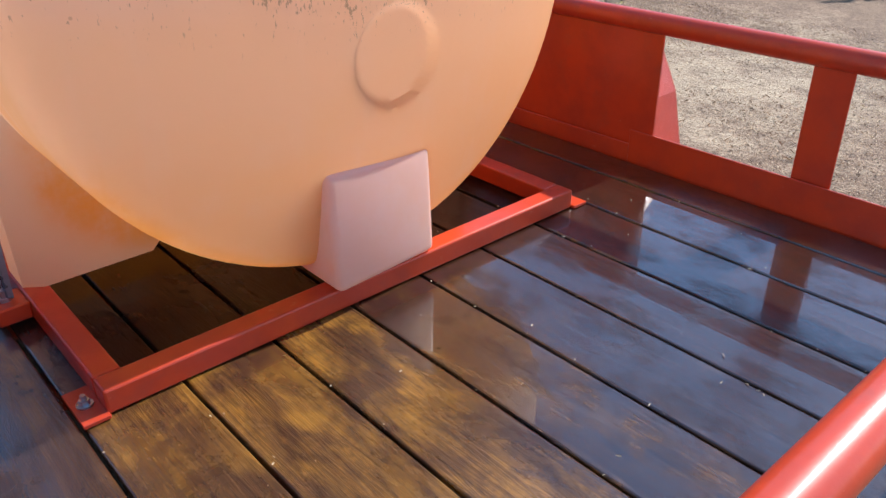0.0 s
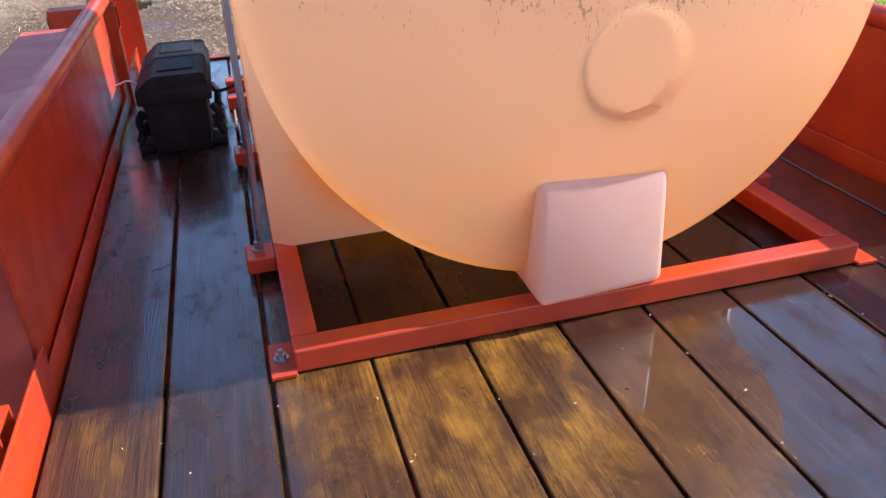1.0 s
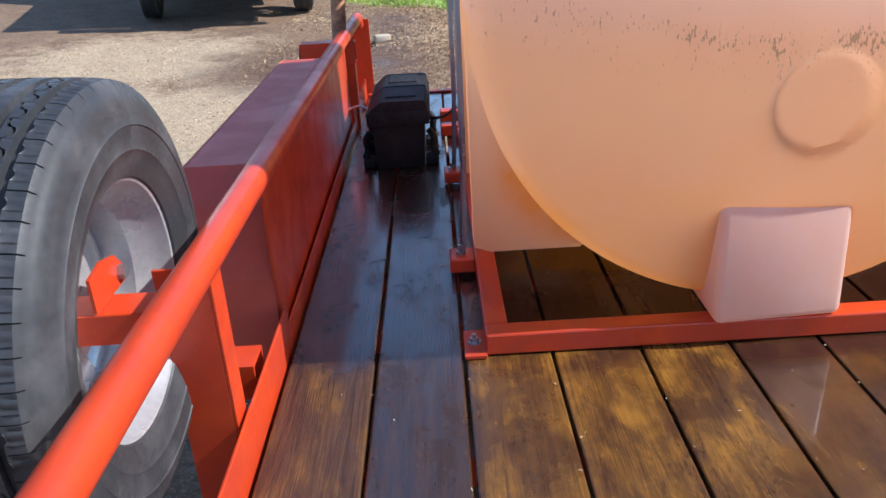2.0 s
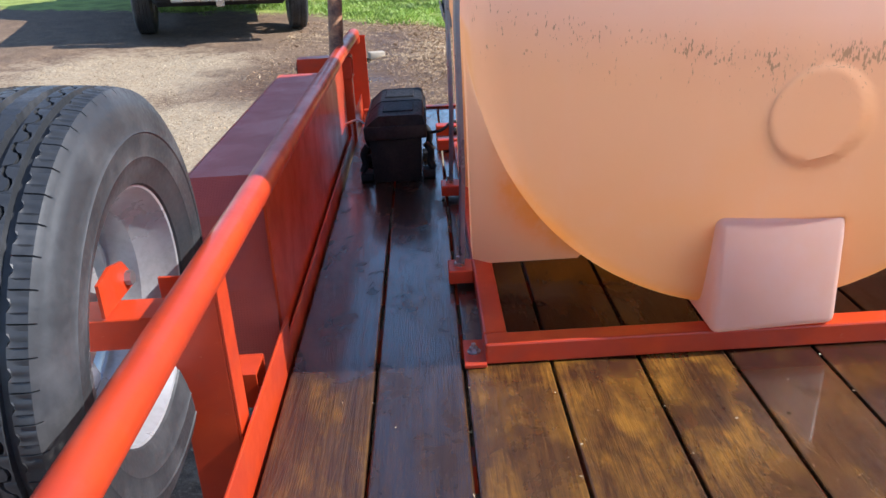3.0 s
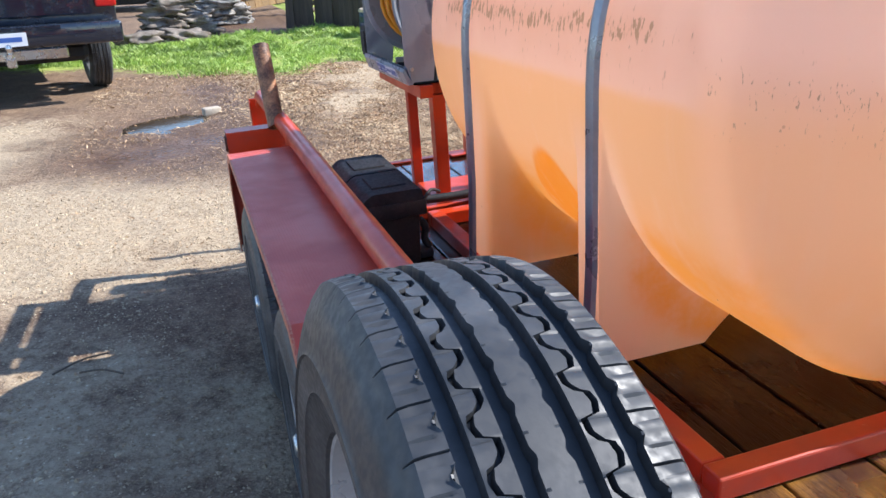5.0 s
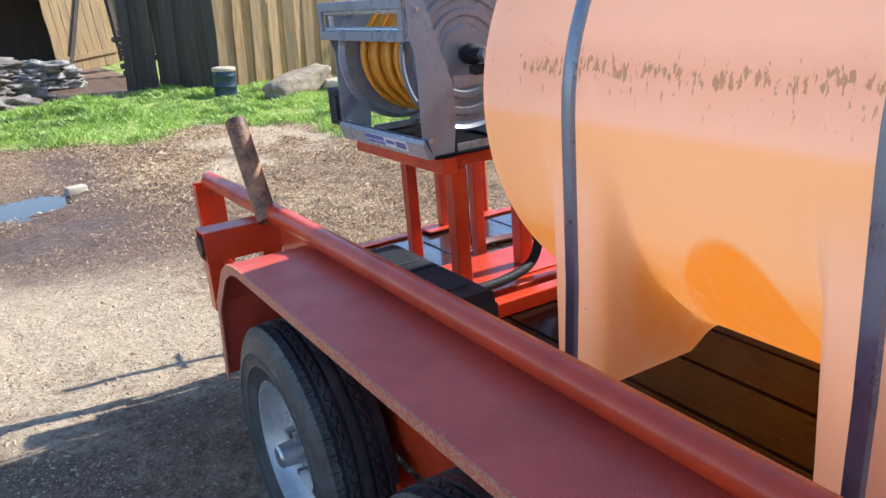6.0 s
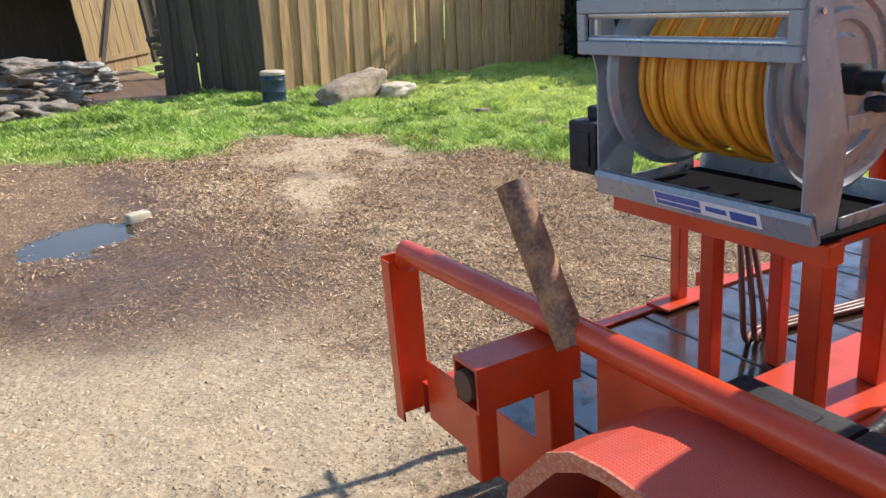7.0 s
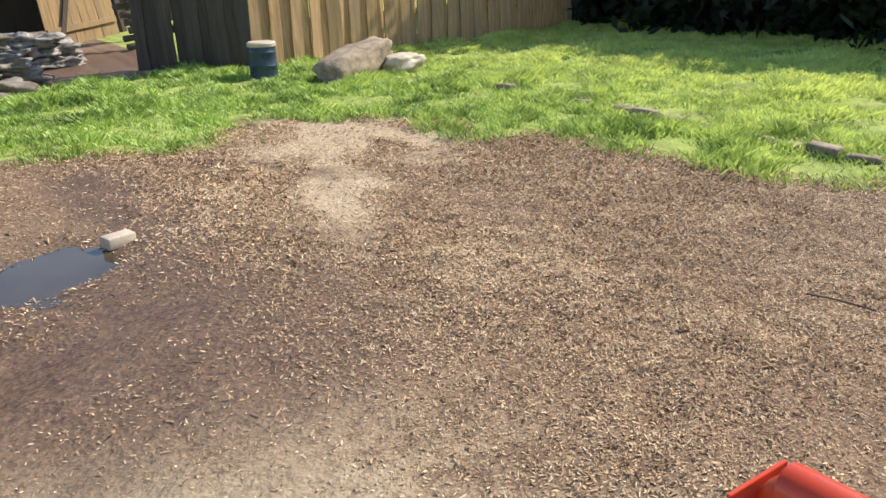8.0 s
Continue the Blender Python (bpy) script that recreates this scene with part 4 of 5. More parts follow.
lathe(bm, [(0, -0.585), (0.012, -0.585), (0.012, -0.56), (0, -0.56)], "X", (0.042, -0.40, 0.408), 6)
part("wheel_nut", bm, STEEL, trailer)

# ---- skid frame under the tank ----
skid = thing("skid_frame", (0.675, 0.72, 0.0), "red square-tube steel skid frame bolted to the deck", "frame")
SX0, SX1, SY0, SY1 = 0.047, 1.278, -0.047, 1.66
def tube_bar(x0, x1, y0, y1, z1=0.052):
    part("tube", slab(x0, x1, y0, y1, 0.002, z1, 0.005, 2), RED, skid)
tube_bar(SX0, SX1, SY0, SY0 + 0.052)
tube_bar(SX0, SX0 + 0.052, SY0 + 0.0525, SY1 - 0.0525)
tube_bar(SX1 - 0.052, SX1, SY0 + 0.0525, SY1 - 0.0525)
tube_bar(SX0, SX1, SY1 - 0.052, SY1)
for y in (0.39, 1.11):
    for x, s in ((SX0, -1), (SX1, 1)):
        part("strap_lug", slab(min(x, x + s * 0.065), max(x, x + s * 0.065), y - 0.04, y + 0.04, 0.012, 0.05, 0.003), RED, skid)
        bm = bmesh.new()
        sweep(bm, [(x + s * 0.035, y, 0.05), (x + s * 0.035, y, 0.075)], 0.008, 8)
        sweep(bm, [(x + s * 0.035, y, 0.05), (x + s * 0.035, y, 0.058)], 0.014, 6)
        part("bolt", bm, STEEL, skid)
for x, y, s in ((SX0, -0.03, -1), (SX1, -0.03, 1)):
    part("foot_tab", slab(min(x - 0.002 * s, x + s * 0.046), max(x - 0.002 * s, x + s * 0.046), y - 0.028, y + 0.085, 0.001, 0.009, 0.001), RED, skid)
    bm = bmesh.new()
    lathe(bm, [(0.0, 0.009), (0.015, 0.009), (0.015, 0.012), (0.0, 0.012)], "Z", (x + s * 0.023, y + 0.03, 0), 16)
    lathe(bm, [(0.0, 0.012), (0.010, 0.012), (0.010, 0.021), (0.0, 0.021)], "Z", (x + s * 0.023, y + 0.03, 0), 6)
    lathe(bm, [(0.0, 0.021), (0.005, 0.021), (0.005, 0.030), (0.0, 0.030)], "Z", (x + s * 0.023, y + 0.03, 0), 8)
    part("bolt", bm, STEEL, skid)

# ---- tank ----
TX, TZ, TR, TY0, TY1 = 0.66, 0.68, 0.615, 0.015, 1.485
tank = thing("water_tank", (TX, 0.72, 0.05), "milky orange plastic leg tank strapped on a red skid", "tank")


def tank_shell():
    bm = bmesh.new()
    n = 128
    circ, legs = [], []
    half, bottom, inner = 0.612, 0.053 - TZ, 0.32
    for k in range(n):
        t = 2 * math.pi * k / n
        c, s = math.sin(t), -math.cos(t)          # t=0 points straight down
        circ.append(Vector((c * TR, s * TR)))
        a = abs(c)
        if s >= 0:
            legs.append(circ[-1].copy())
            continue
        reach = min(half / max(a, 1e-6), -bottom / max(-s, 1e-6))
        p = Vector((c * reach, s * reach))
        if abs(p.x) < inner:
            p = circ[-1].copy()
            if abs(p.x) > inner - 0.03:
                p = Vector((math.copysign(inner, p.x), bottom))
        legs.append(p)

    def ring(y, scale, w):
        out = []
        for c, l in zip(circ, legs):
            p = c.lerp(l, w) * scale if w == 0 else c.lerp(l, w)
            out.append(bm.verts.new((TX + p.x, y, TZ + p.y)))
        return out
    def legged(y):
        a = smooth01((y - 0.372) / 0.012) * (1 - smooth01((y - 0.476) / 0.045))
        b = smooth01((y - 0.965) / 0.055) * (1 - smooth01((y - 1.186) / 0.012))
        return max(a, b)
    rings = []
    for i in range(1, 60):
        s = i / 60 * 0.93
        d = -0.100 + 0.087 * (s / 0.93) ** 2
        row = ring(TY0 + d, s, 0)
        for v in row:          # the round moulded recess
            q = math.hypot(v.co.x - 0.695, v.co.z - 0.515)
            v.co.y += 0.016 * (1 - smooth01((q - 0.090) / 0.012))
        rings.append(row)
    for scale, d in ((0.955, -0.006), (0.975, 0.004), (0.99, 0.018), (0.998, 0.035)):
        rings.append(ring(TY0 + d, scale, 0))
    ys = sorted(set([0.065, 0.2, 0.365] + [0.372 + 0.003 * i for i in range(5)] + [0.40, 0.44, 0.47] + [0.476 + 0.0075 * i for i in range(7)] + [0.56, 0.62, 0.68, 0.78, 0.88, 0.93] + [0.965 + 0.0078 * i for i in range(8)] + [1.10, 1.15] + [1.186 + 0.003 * i for i in range(5)] + [1.21, 1.28, 1.36, 1.43]))
    for y in ys:
        rings.append(ring(y, 1.0, legged(y)))
    for scale, d in ((0.995, -0.035), (0.975, -0.008), (0.93, 0.010), (0.84, 0.025), (0.65, 0.035), (0.4, 0.040), (0.15, 0.042)):
        rings.append(ring(TY1 + d, scale, 0))
    for a, b in zip(rings, rings[1:]):
        for k in range(n):
            bm.faces.new((a[k], a[(k + 1) % n], b[(k + 1) % n], b[k]))
    bm.faces.new(rings[0])
    bm.faces.new(rings[-1])
    return bm


def tank_foot(f, s):
    """The block moulded under the middle of an end, its face at f."""
    bm = prism(bmesh.new(), [(f, 0.053), (f + s * 0.010, 0.312), (f + s * 0.17, 0.312), (f + s * 0.17, 0.053)], "X", 0.525, 0.80)
    for v in bm.verts:
        v.co.y += 0.07 * (v.co.x - 0.6625)
    bmesh.ops.bevel(bm, geom=bm.edges[:], offset=0.018, segments=3, profile=0.5, affect="EDGES")
    for v in bm.verts:                      # dents left by the mould
        v.co.y += 0.004 * noise.noise(v.co * 14)
    return bm


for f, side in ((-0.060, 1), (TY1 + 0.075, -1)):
    part("foot", tank_foot(f, side), FOOT, tank, "moulded foot, coloured paler for the sun on it", smooth=50)
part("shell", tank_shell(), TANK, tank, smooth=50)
for y in (0.39, 1.11):
    bm = bmesh.new()
    pts = []
    for k in range(33):
        t = math.pi * k / 32
        pts.append((TX + math.cos(t) * (TR + 0.006), y, TZ + math.sin(t) * (TR + 0.006)))
    pts = [(TX + TR + 0.02, y, 0.06), (TX + TR + 0.008, y, 0.3)] + pts + [(TX - TR - 0.008, y, 0.3), (TX - TR - 0.02, y, 0.06)]
    w = 0.020
    vs = []
    for i, p in enumerate(pts):
        p = Vector(p)
        nrm = (p - Vector((TX, y, TZ)))
        nrm = Vector((math.copysign(1, nrm.x), 0, 0)) if i < 2 or i > len(pts) - 3 else nrm.normalized()
        row = []
        for a, d in ((-w, 0.0), (-w * 0.8, 0.010), (0.0, 0.015), (w * 0.8, 0.010), (w, 0.0)):
            row.append(bm.verts.new(p + Vector((0, a, 0)) + nrm * d))
        vs.append(row)
    for p, q in zip(vs, vs[1:]):
        for j in range(5):
            bm.faces.new((p[j], p[(j + 1) % 5], q[(j + 1) % 5], q[j]))
    bm.faces.new(vs[0])
    bm.faces.new(vs[-1][::-1])
    part("strap", bm, STRAP, tank, "grey steel hold-down strap", smooth=40)

# ---- battery boxes ----
def battery_box(y):
    box = thing("battery_box", (-0.185, y, 0.0), "black plastic battery box with a ribbed lid", "battery box", group="battery boxes")
    bm = bmesh.new()
    x0, x1, y0, y1 = -0.272, -0.078, y, y + 0.235
    vs = []
    for z, i in ((0.0, 0.008), (0.175, 0.0)):
        vs.append([bm.verts.new((a, b, z)) for a, b in ((x0 + i, y0 + i), (x1 - i, y0 + i), (x1 - i, y1 - i), (x0 + i, y1 - i))])
    bm.faces.new(vs[0][::-1])
    bm.faces.new(vs[1])
    for k in range(4):
        bm.faces.new((vs[0][k], vs[0][(k + 1) % 4], vs[1][(k + 1) % 4], vs[1][k]))
    bmesh.ops.bevel(bm, geom=bm.edges[:], offset=0.006, segments=2, profile=0.5, affect="EDGES")
    part("body", bm, BLACK, box, smooth=40)
    bm = bmesh.new()
    block(bm, x0 - 0.016, x1 + 0.020, y0 - 0.016, y1 + 0.012, 0.168, 0.218, 0.006, 2)
    prism(bm, [(x0 - 0.008, 0.217), (x1 + 0.014, 0.217), (x1 + 0.008, 0.250), (x1 - 0.008, 0.256), (x0 + 0.045, 0.256), (x0 + 0.03, 0.250)], "Y", y0 - 0.010, y1 + 0.004)
    block(bm, x0 + 0.055, x1 - 0.025, y0 + 0.05, y1 - 0.05, 0.2545, 0.261, 0.003)
    part("lid", bm, BLACK, box, smooth=30)
    for s, xx in ((-1, x0), (1, x1)):
        part("hold_down", slab(min(xx - s * 0.004, xx + s * 0.045), max(xx - s * 0.004, xx + s * 0.045), y0 + 0.03, y0 + 0.10, 0.001, 0.03, 0.006, 2), BLACK, box)
        part("strap_end", sweep(bmesh.new(), bend([(xx + s * 0.012, y0 + 0.06, 0.13), (xx + s * 0.03, y0 + 0.06, 0.10), (xx + s * 0.026, y0 + 0.065, 0.06), (xx + s * 0.04, y0 + 0.06, 0.03)], 5), 0.013, 8), BLACK, box, smooth=60)
    return box


battery_box(1.305)
battery_box(1.565)

# ---- hose reel on its stand ----
stand = thing("reel_stand", (0.23, 1.83, 0.0), "red square-tube steel stand on the trailer deck", "stand")
for x, y, z, r in ((0.170, 1.830, 0.058, 0.025), (0.142, 2.085, 0.002, 0.0195), (0.43, 1.845, 0.058, 0.025), (0.42, 2.105, 0.002, 0.0195)):
    part("leg", slab(x - r, x + r, y - r, y + r, z, 0.445, 0.003, 2), RED, stand)
part("base_plate", slab(0.12, 0.64, 1.76, 2.02, 0.050, 0.0575, 0.002), RED, stand)
for y in (1.735, 1.98):
    part("base_tube", slab(-0.02, 1.28, y - 0.03, y + 0.03, 0.002, 0.0495, 0.004), RED, stand)
bm = bmesh.new()
for x0, x1, y0, y1 in ((0.085, 0.135, 1.755, 2.36), (0.41, 0.46, 1.755, 2.36), (0.1355, 0.4095, 1.82, 1.87), (0.1355, 0.4095, 2.31, 2.36), (0.1355, 0.4095, 2.08, 2.13)):
    block(bm, x0, x1, y0, y1, 0.4455, 0.493, 0.003)
part("top_frame", bm, RED, stand)
bm = bmesh.new()
block(bm, 0.525, 0.565, 2.545, 2.585, 0.018, 0.47, 0.003)
block(bm, 0.44, 0.5645, 2.32, 2.5445, 0.44, 0.47, 0.003)
part("front_leg", bm, RED, stand)
part("foot_plate", slab(0.44, 0.63, 2.51, 2.60, 0.0095, 0.0175, 0.001), RED, stand)

RX, RZ, RR = 0.28, 0.78, 0.232
reel = thing("hose_reel", (RX, 2.0, 0.495), "grey steel hose reel wound with yellow hose", "hose reel")
Y0, Y1 = 1.70, 2.31
bm = bmesh.new()
t = 0.004
prism(bm, [(0.045, 0.56), (0.062, 0.50), (0.062 + t, 0.50 + t), (0.045 + t, 0.56)], "Y", Y0 + 0.003, Y1 - 0.003)
prism(bm, [(0.035, 0.558), (0.065, 0.498), (0.0452, 0.498), (0.030, 0.545)], "Y", Y0 + 0.004, Y1 - 0.004)
part("base_tray", bm, GREY, reel)
part("rear_lip", prism(bmesh.new(), [(0.4005, 0.50), (0.405, 0.50), (0.415, 0.545), (0.41, 0.545)], "Y", Y0 + 0.036, Y1 - 0.006), GREY, reel)
# added sheet: paints the dark below the drum, where the tray has only shade
part("drip_mat", slab(0.066, 0.40, Y0 + 0.003, Y1 - 0.003, 0.496, 0.502, 0.001), TRAYSHADE, reel, "black sheet standing for the shade in the tray")


def side_plate(y, d):
    bm = bmesh.new()
    # raked front arm
    prism(bm, [(0.045, 0.50), (0.150, 0.50), (0.165, 0.60), (0.165, 0.70), (0.158, 0.718), (0.082, 0.965), (0.025, 0.965), (0.025, 0.86), (0.045, 0.80)], "Y", y, y + d)
    # axle bracket: a frame round an open window
    for poly in ([(0.1655, 0.694), (0.1655, 0.726), (0.314, 0.729), (0.318, 0.694)],
                 [(0.1655, 0.50), (0.1655, 0.525), (0.380, 0.525), (0.380, 0.50)],
                 [(0.3185, 0.694), (0.3145, 0.729), (0.345, 0.718), (0.378, 0.630), (0.380, 0.5255), (0.3185, 0.5255)]):
        prism(bm, poly, "Y", y, y + d)
    part("side_plate", bm, GREY, reel)
    for x, z in ((0.07, 0.55), (0.06, 0.93), (0.35, 0.60), (0.35, 0.515)):
        part("bolt", lathe(bmesh.new(), [(0.0, y + d * 2.2), (0.007, y + d * 2.2), (0.007, y - d * 1.2), (0.0, y - d * 1.2)], "Y", (x, 0, z), 6), STEEL, reel)


side_plate(Y0 + 0.03, 0.005)
side_plate(Y1 - 0.005, 0.005)
# hose guide box along the top front
bm = bmesh.new()
GY0, GY1 = Y0 + 0.0355, Y1 + 0.03
for z0, z1 in ((0.842, 0.872), (0.935, 0.965)):
    block(bm, 0.012, 0.024, GY0, GY1, z0, z1, 0.002)
    block(bm, 0.0245, 0.10, GY0, GY1, z0 if z0 < 0.9 else z1 - 0.004, z0 + 0.004 if z0 < 0.9 else z1, 0.001)
for y0, y1 in ((GY0, GY0 + 0.028), (GY1 - 0.028, GY1)):
    block(bm, 0.012, 0.024, y0, y1, 0.8725, 0.9345, 0.002)
part("guide_frame", bm, GREY, reel)
for z in (0.876, 0.930):
    part("guide_roller", sweep(bmesh.new(), [(0.03, GY0 + 0.03, z), (0.03, GY1 - 0.03, z)], 0.009, 12), STEEL, reel, smooth=40)
for y in (GY0 + 0.034, GY1 - 0.034):
    part("guide_roller", sweep(bmesh.new(), [(0.045, y, 0.872), (0.045, y, 0.935)], 0.009, 12), STEEL, reel, smooth=40)


def flange(y, s):
    bm = bmesh.new()
    prof = [(0.03, 0.006), (0.085, 0.006), (0.092, 0), (0.112, 0), (0.118, 0.009), (0.136, 0.009), (0.142, 0), (0.162, 0), (0.168, 0.009), (0.188, 0.009), (0.194, 0), (0.210, 0), (0.218, 0.004), (RR, 0.018), (RR + 0.007, 0.015), (RR + 0.005, 0.006), (0.222, -0.006), (0.03, -0.006)]
    lathe(bm, [(r, a * s) for r, a in prof], "Y", (RX, y, RZ), 64, closed=True)
    part("flange", bm, GREY, reel, smooth=25)


flange(1.835, -1)
flange(2.255, 1)
part("axle", sweep(bmesh.new(), [(RX, 1.70, RZ), (RX, 2.33, RZ)], 0.021, 20), STEEL, reel, smooth=40)
bm = bmesh.new()
lathe(bm, [(0.0, 1.815), (0.030, 1.815), (0.032, 1.81), (0.032, 1.78), (0.022, 1.775), (0.022, 1.715), (0.0, 1.715)], "Y", (RX, 0, RZ), 24)
block(bm, RX - 0.045, RX + 0.045, 1.712, 1.75, RZ - 0.055, RZ - 0.028, 0.004)
part("bearing", bm, BLACK, reel, smooth=40)
bm = bmesh.new()
sweep(bm, bend([(RX, 1.705, RZ), (RX + 0.03, 1.69, RZ + 0.005), (RX + 0.065, 1.69, RZ - 0.005)], 6), 0.011, 14)
lathe(bm, [(0.0, 0), (0.026, 0), (0.026, 0.022), (0.0, 0.022)], "Y", (RX, 1.705, RZ), 6)
part("swivel", bm, STEEL, reel, "zinc swivel elbow", smooth=40)


def hose_winding():
    """Two layers of turns, with a crossing lay on top."""
    bm = bmesh.new()
    r, pts = 0.0088, []
    turns, n = 25, 30
    for i in range(turns * n + 1):
        t = i / n
        a = 2 * math.pi * t
        wob = 0.0025 * math.sin(t * 3.1) + 0.002 * math.sin(t * 7.7)
        rad = 0.166 + 0.003 * math.sin(t * 1.3) + (0.006 if 5.2 < t < 8.6 else 0)
        pts.append((RX + math.cos(a) * rad, 1.856 + (t / turns) * 0.376 + wob, RZ + math.sin(a) * rad))
    sweep(bm, pts, r, 8)
    pts = []
    for i in range(4 * n + 1):
        t = i / n
        a = 2 * math.pi * t + 1.0
        pts.append((RX + math.cos(a) * 0.188, 2.20 - 0.09 * t + 0.01 * math.sin(a * 2), RZ + math.sin(a) * 0.188))
    sweep(bm, pts, r, 8)
    return bm


part("hose", hose_winding(), HOSE, reel, "yellow rubber hose in tight turns", smooth=60)
part("drum", lathe(bmesh.new(), [(0.158, 1.84), (0.158, 2.25)], "Y", (RX, 0, RZ), 40), GREY, reel, smooth=40)
bm = bmesh.new()
block(bm, 0.05, 0.16, 2.325, 2.43, 0.535, 0.67, 0.008, 2)
block(bm, 0.08, 0.12, 2.345, 2.39, 0.67, 0.705, 0.006, 2)
block(bm, 0.044, 0.0495, 2.345, 2.41, 0.555, 0.645, 0.002)
part("motor_box", bm, BLACK, reel)
# printed label on the tray front: plain coloured bars
def tray_bar(name, y0, y1, a, b, mat, lift):
    """A thin print on the sloping front of the tray, from share a to b of its height."""
    bm = bmesh.new()
    bot, top = Vector((0.0445, 0, 0.5005)), Vector((0.0300, 0, 0.545))
    nrm = Vector((-(top.z - bot.z), 0, top.x - bot.x)).normalized()
    vs = []
    for y, f in ((y0, a), (y1, a), (y1, b), (y0, b)):
        c = bot.lerp(top, f) + nrm * lift
        vs.append(bm.verts.new((c.x, y, c.z)))
    bm.faces.new(vs)
    got = bmesh.ops.extrude_face_region(bm, geom=bm.faces[:])
    bmesh.ops.translate(bm, verts=[v for v in got["geom"] if isinstance(v, bmesh.types.BMVert)], vec=-nrm * 0.0008)
    part(name, bm, mat, reel)
tray_bar("label", 1.815, 2.105, 0.22, 0.98, WHITE, 0.001)
tray_bar("label_print", 1.97, 2.10, 0.58, 0.93, BLUE, 0.002)
tray_bar("label_print", 1.97, 2.10, 0.28, 0.50, BLUE, 0.002)
tray_bar("label_print", 1.825, 1.89, 0.35, 0.80, BLUE, 0.002)
tray_bar("label_print", 1.90, 1.955, 0.5, 0.75, BLUE, 0.002)

reel.location.y += 0.06

# ---- hoses and the small pump behind the tank ----
hose = tagged(part("hose", sweep(bmesh.new(), bend([(0.345, 1.75, 0.775), (0.42, 1.735, 0.70), (0.47, 1.72, 0.46), (0.46, 1.72, 0.22), (0.50, 1.71, 0.10), (0.62, 1.69, 0.08), (0.80, 1.67, 0.085)], 8), 0.017, 12), HOSE, smooth=60),
              "yellow rubber hose hanging from the reel", "hose")
tagged(part("hose", sweep(bmesh.new(), bend([(0.44, 1.78, 0.47), (0.45, 1.77, 0.40), (0.435, 1.755, 0.28), (0.425, 1.75, 0.16), (0.36, 1.72, 0.10), (0.22, 1.69, 0.085), (0.05, 1.68, 0.09)], 8), 0.016, 12), BLACK, smooth=60),
       "black rubber hose looped down to the deck", "hose")
for k in range(3):
    o = 0.018 * k
    tagged(part("hose", sweep(bmesh.new(), bend([(0.22 + o, 2.28, 0.44), (0.26 + o, 2.36 + o, 0.395 - o * 0.5), (0.42 + o, 2.38 + o, 0.38), (0.48 + o, 2.30, 0.34), (0.42 + o, 2.22 - o, 0.16), (0.43 + o, 2.21 - o, 0.03 + o * 0.3), (0.56, 2.26 - o, 0.014), (0.88, 2.20 - o, 0.014), (1.20, 2.15 - o, 0.014)], 8), 0.0085, 8), BROWNHOSE, smooth=60),
           "thin red-brown hose trailing over the wet deck", "hose")
cable = tagged(part("cable", sweep(bmesh.new(), bend([(-0.075, 1.50, 0.165), (-0.05, 1.51, 0.135), (0.0, 1.55, 0.13), (0.05, 1.60, 0.15), (0.10, 1.66, 0.12)], 6), 0.006, 8), BLACK, smooth=60), "black battery cable between box and pump", "cable")
cable = tagged(part("cable", sweep(bmesh.new(), bend([(-0.295, 1.55, 0.165), (-0.33, 1.57, 0.185), (-0.385, 1.62, 0.16)], 6), 0.004, 8), WHITE, smooth=60), "white wire tied to the rail", "cable")

# ---- yard ----
def upright(x, y, turn=0.0, lift=0.0):
    """A pose standing on the sloping ground."""
    n = Vector((0.045, -0.030, 1)).normalized()
    q = Vector((0, 0, 1)).rotation_difference(n).to_matrix().to_4x4()
    return Matrix.Translation((x, y, gz(x, y) + lift)) @ q @ Matrix.Rotation(radians(turn), 4, "Z")


def board_mesh(name, w, h, d, mat, seed):
    rng = random.Random(seed)
    bm = bmesh.new()
    rows = []
    for k in range(7):
        z = h * k / 6
        a, b = rng.uniform(-0.011, 0.011), rng.uniform(-0.011, 0.011)
        rows.append([bm.verts.new(p) for p in ((-w / 2 + a, -d / 2, z), (w / 2 + b, -d / 2, z), (w / 2 + b, d / 2, z), (-w / 2 + a, d / 2, z))])
    for p, q in zip(rows, rows[1:]):
        for k in range(4):
            bm.faces.new((p[k], p[(k + 1) % 4], q[(k + 1) % 4], q[k]))
    bm.faces.new(rows[0][::-1])
    bm.faces.new(rows[-1])
    me = bpy.data.meshes.new(name)
    bmesh.ops.recalc_face_normals(bm, faces=bm.faces)
    bm.to_mesh(me)
    bm.free()
    me.materials.append(mat)
    return me


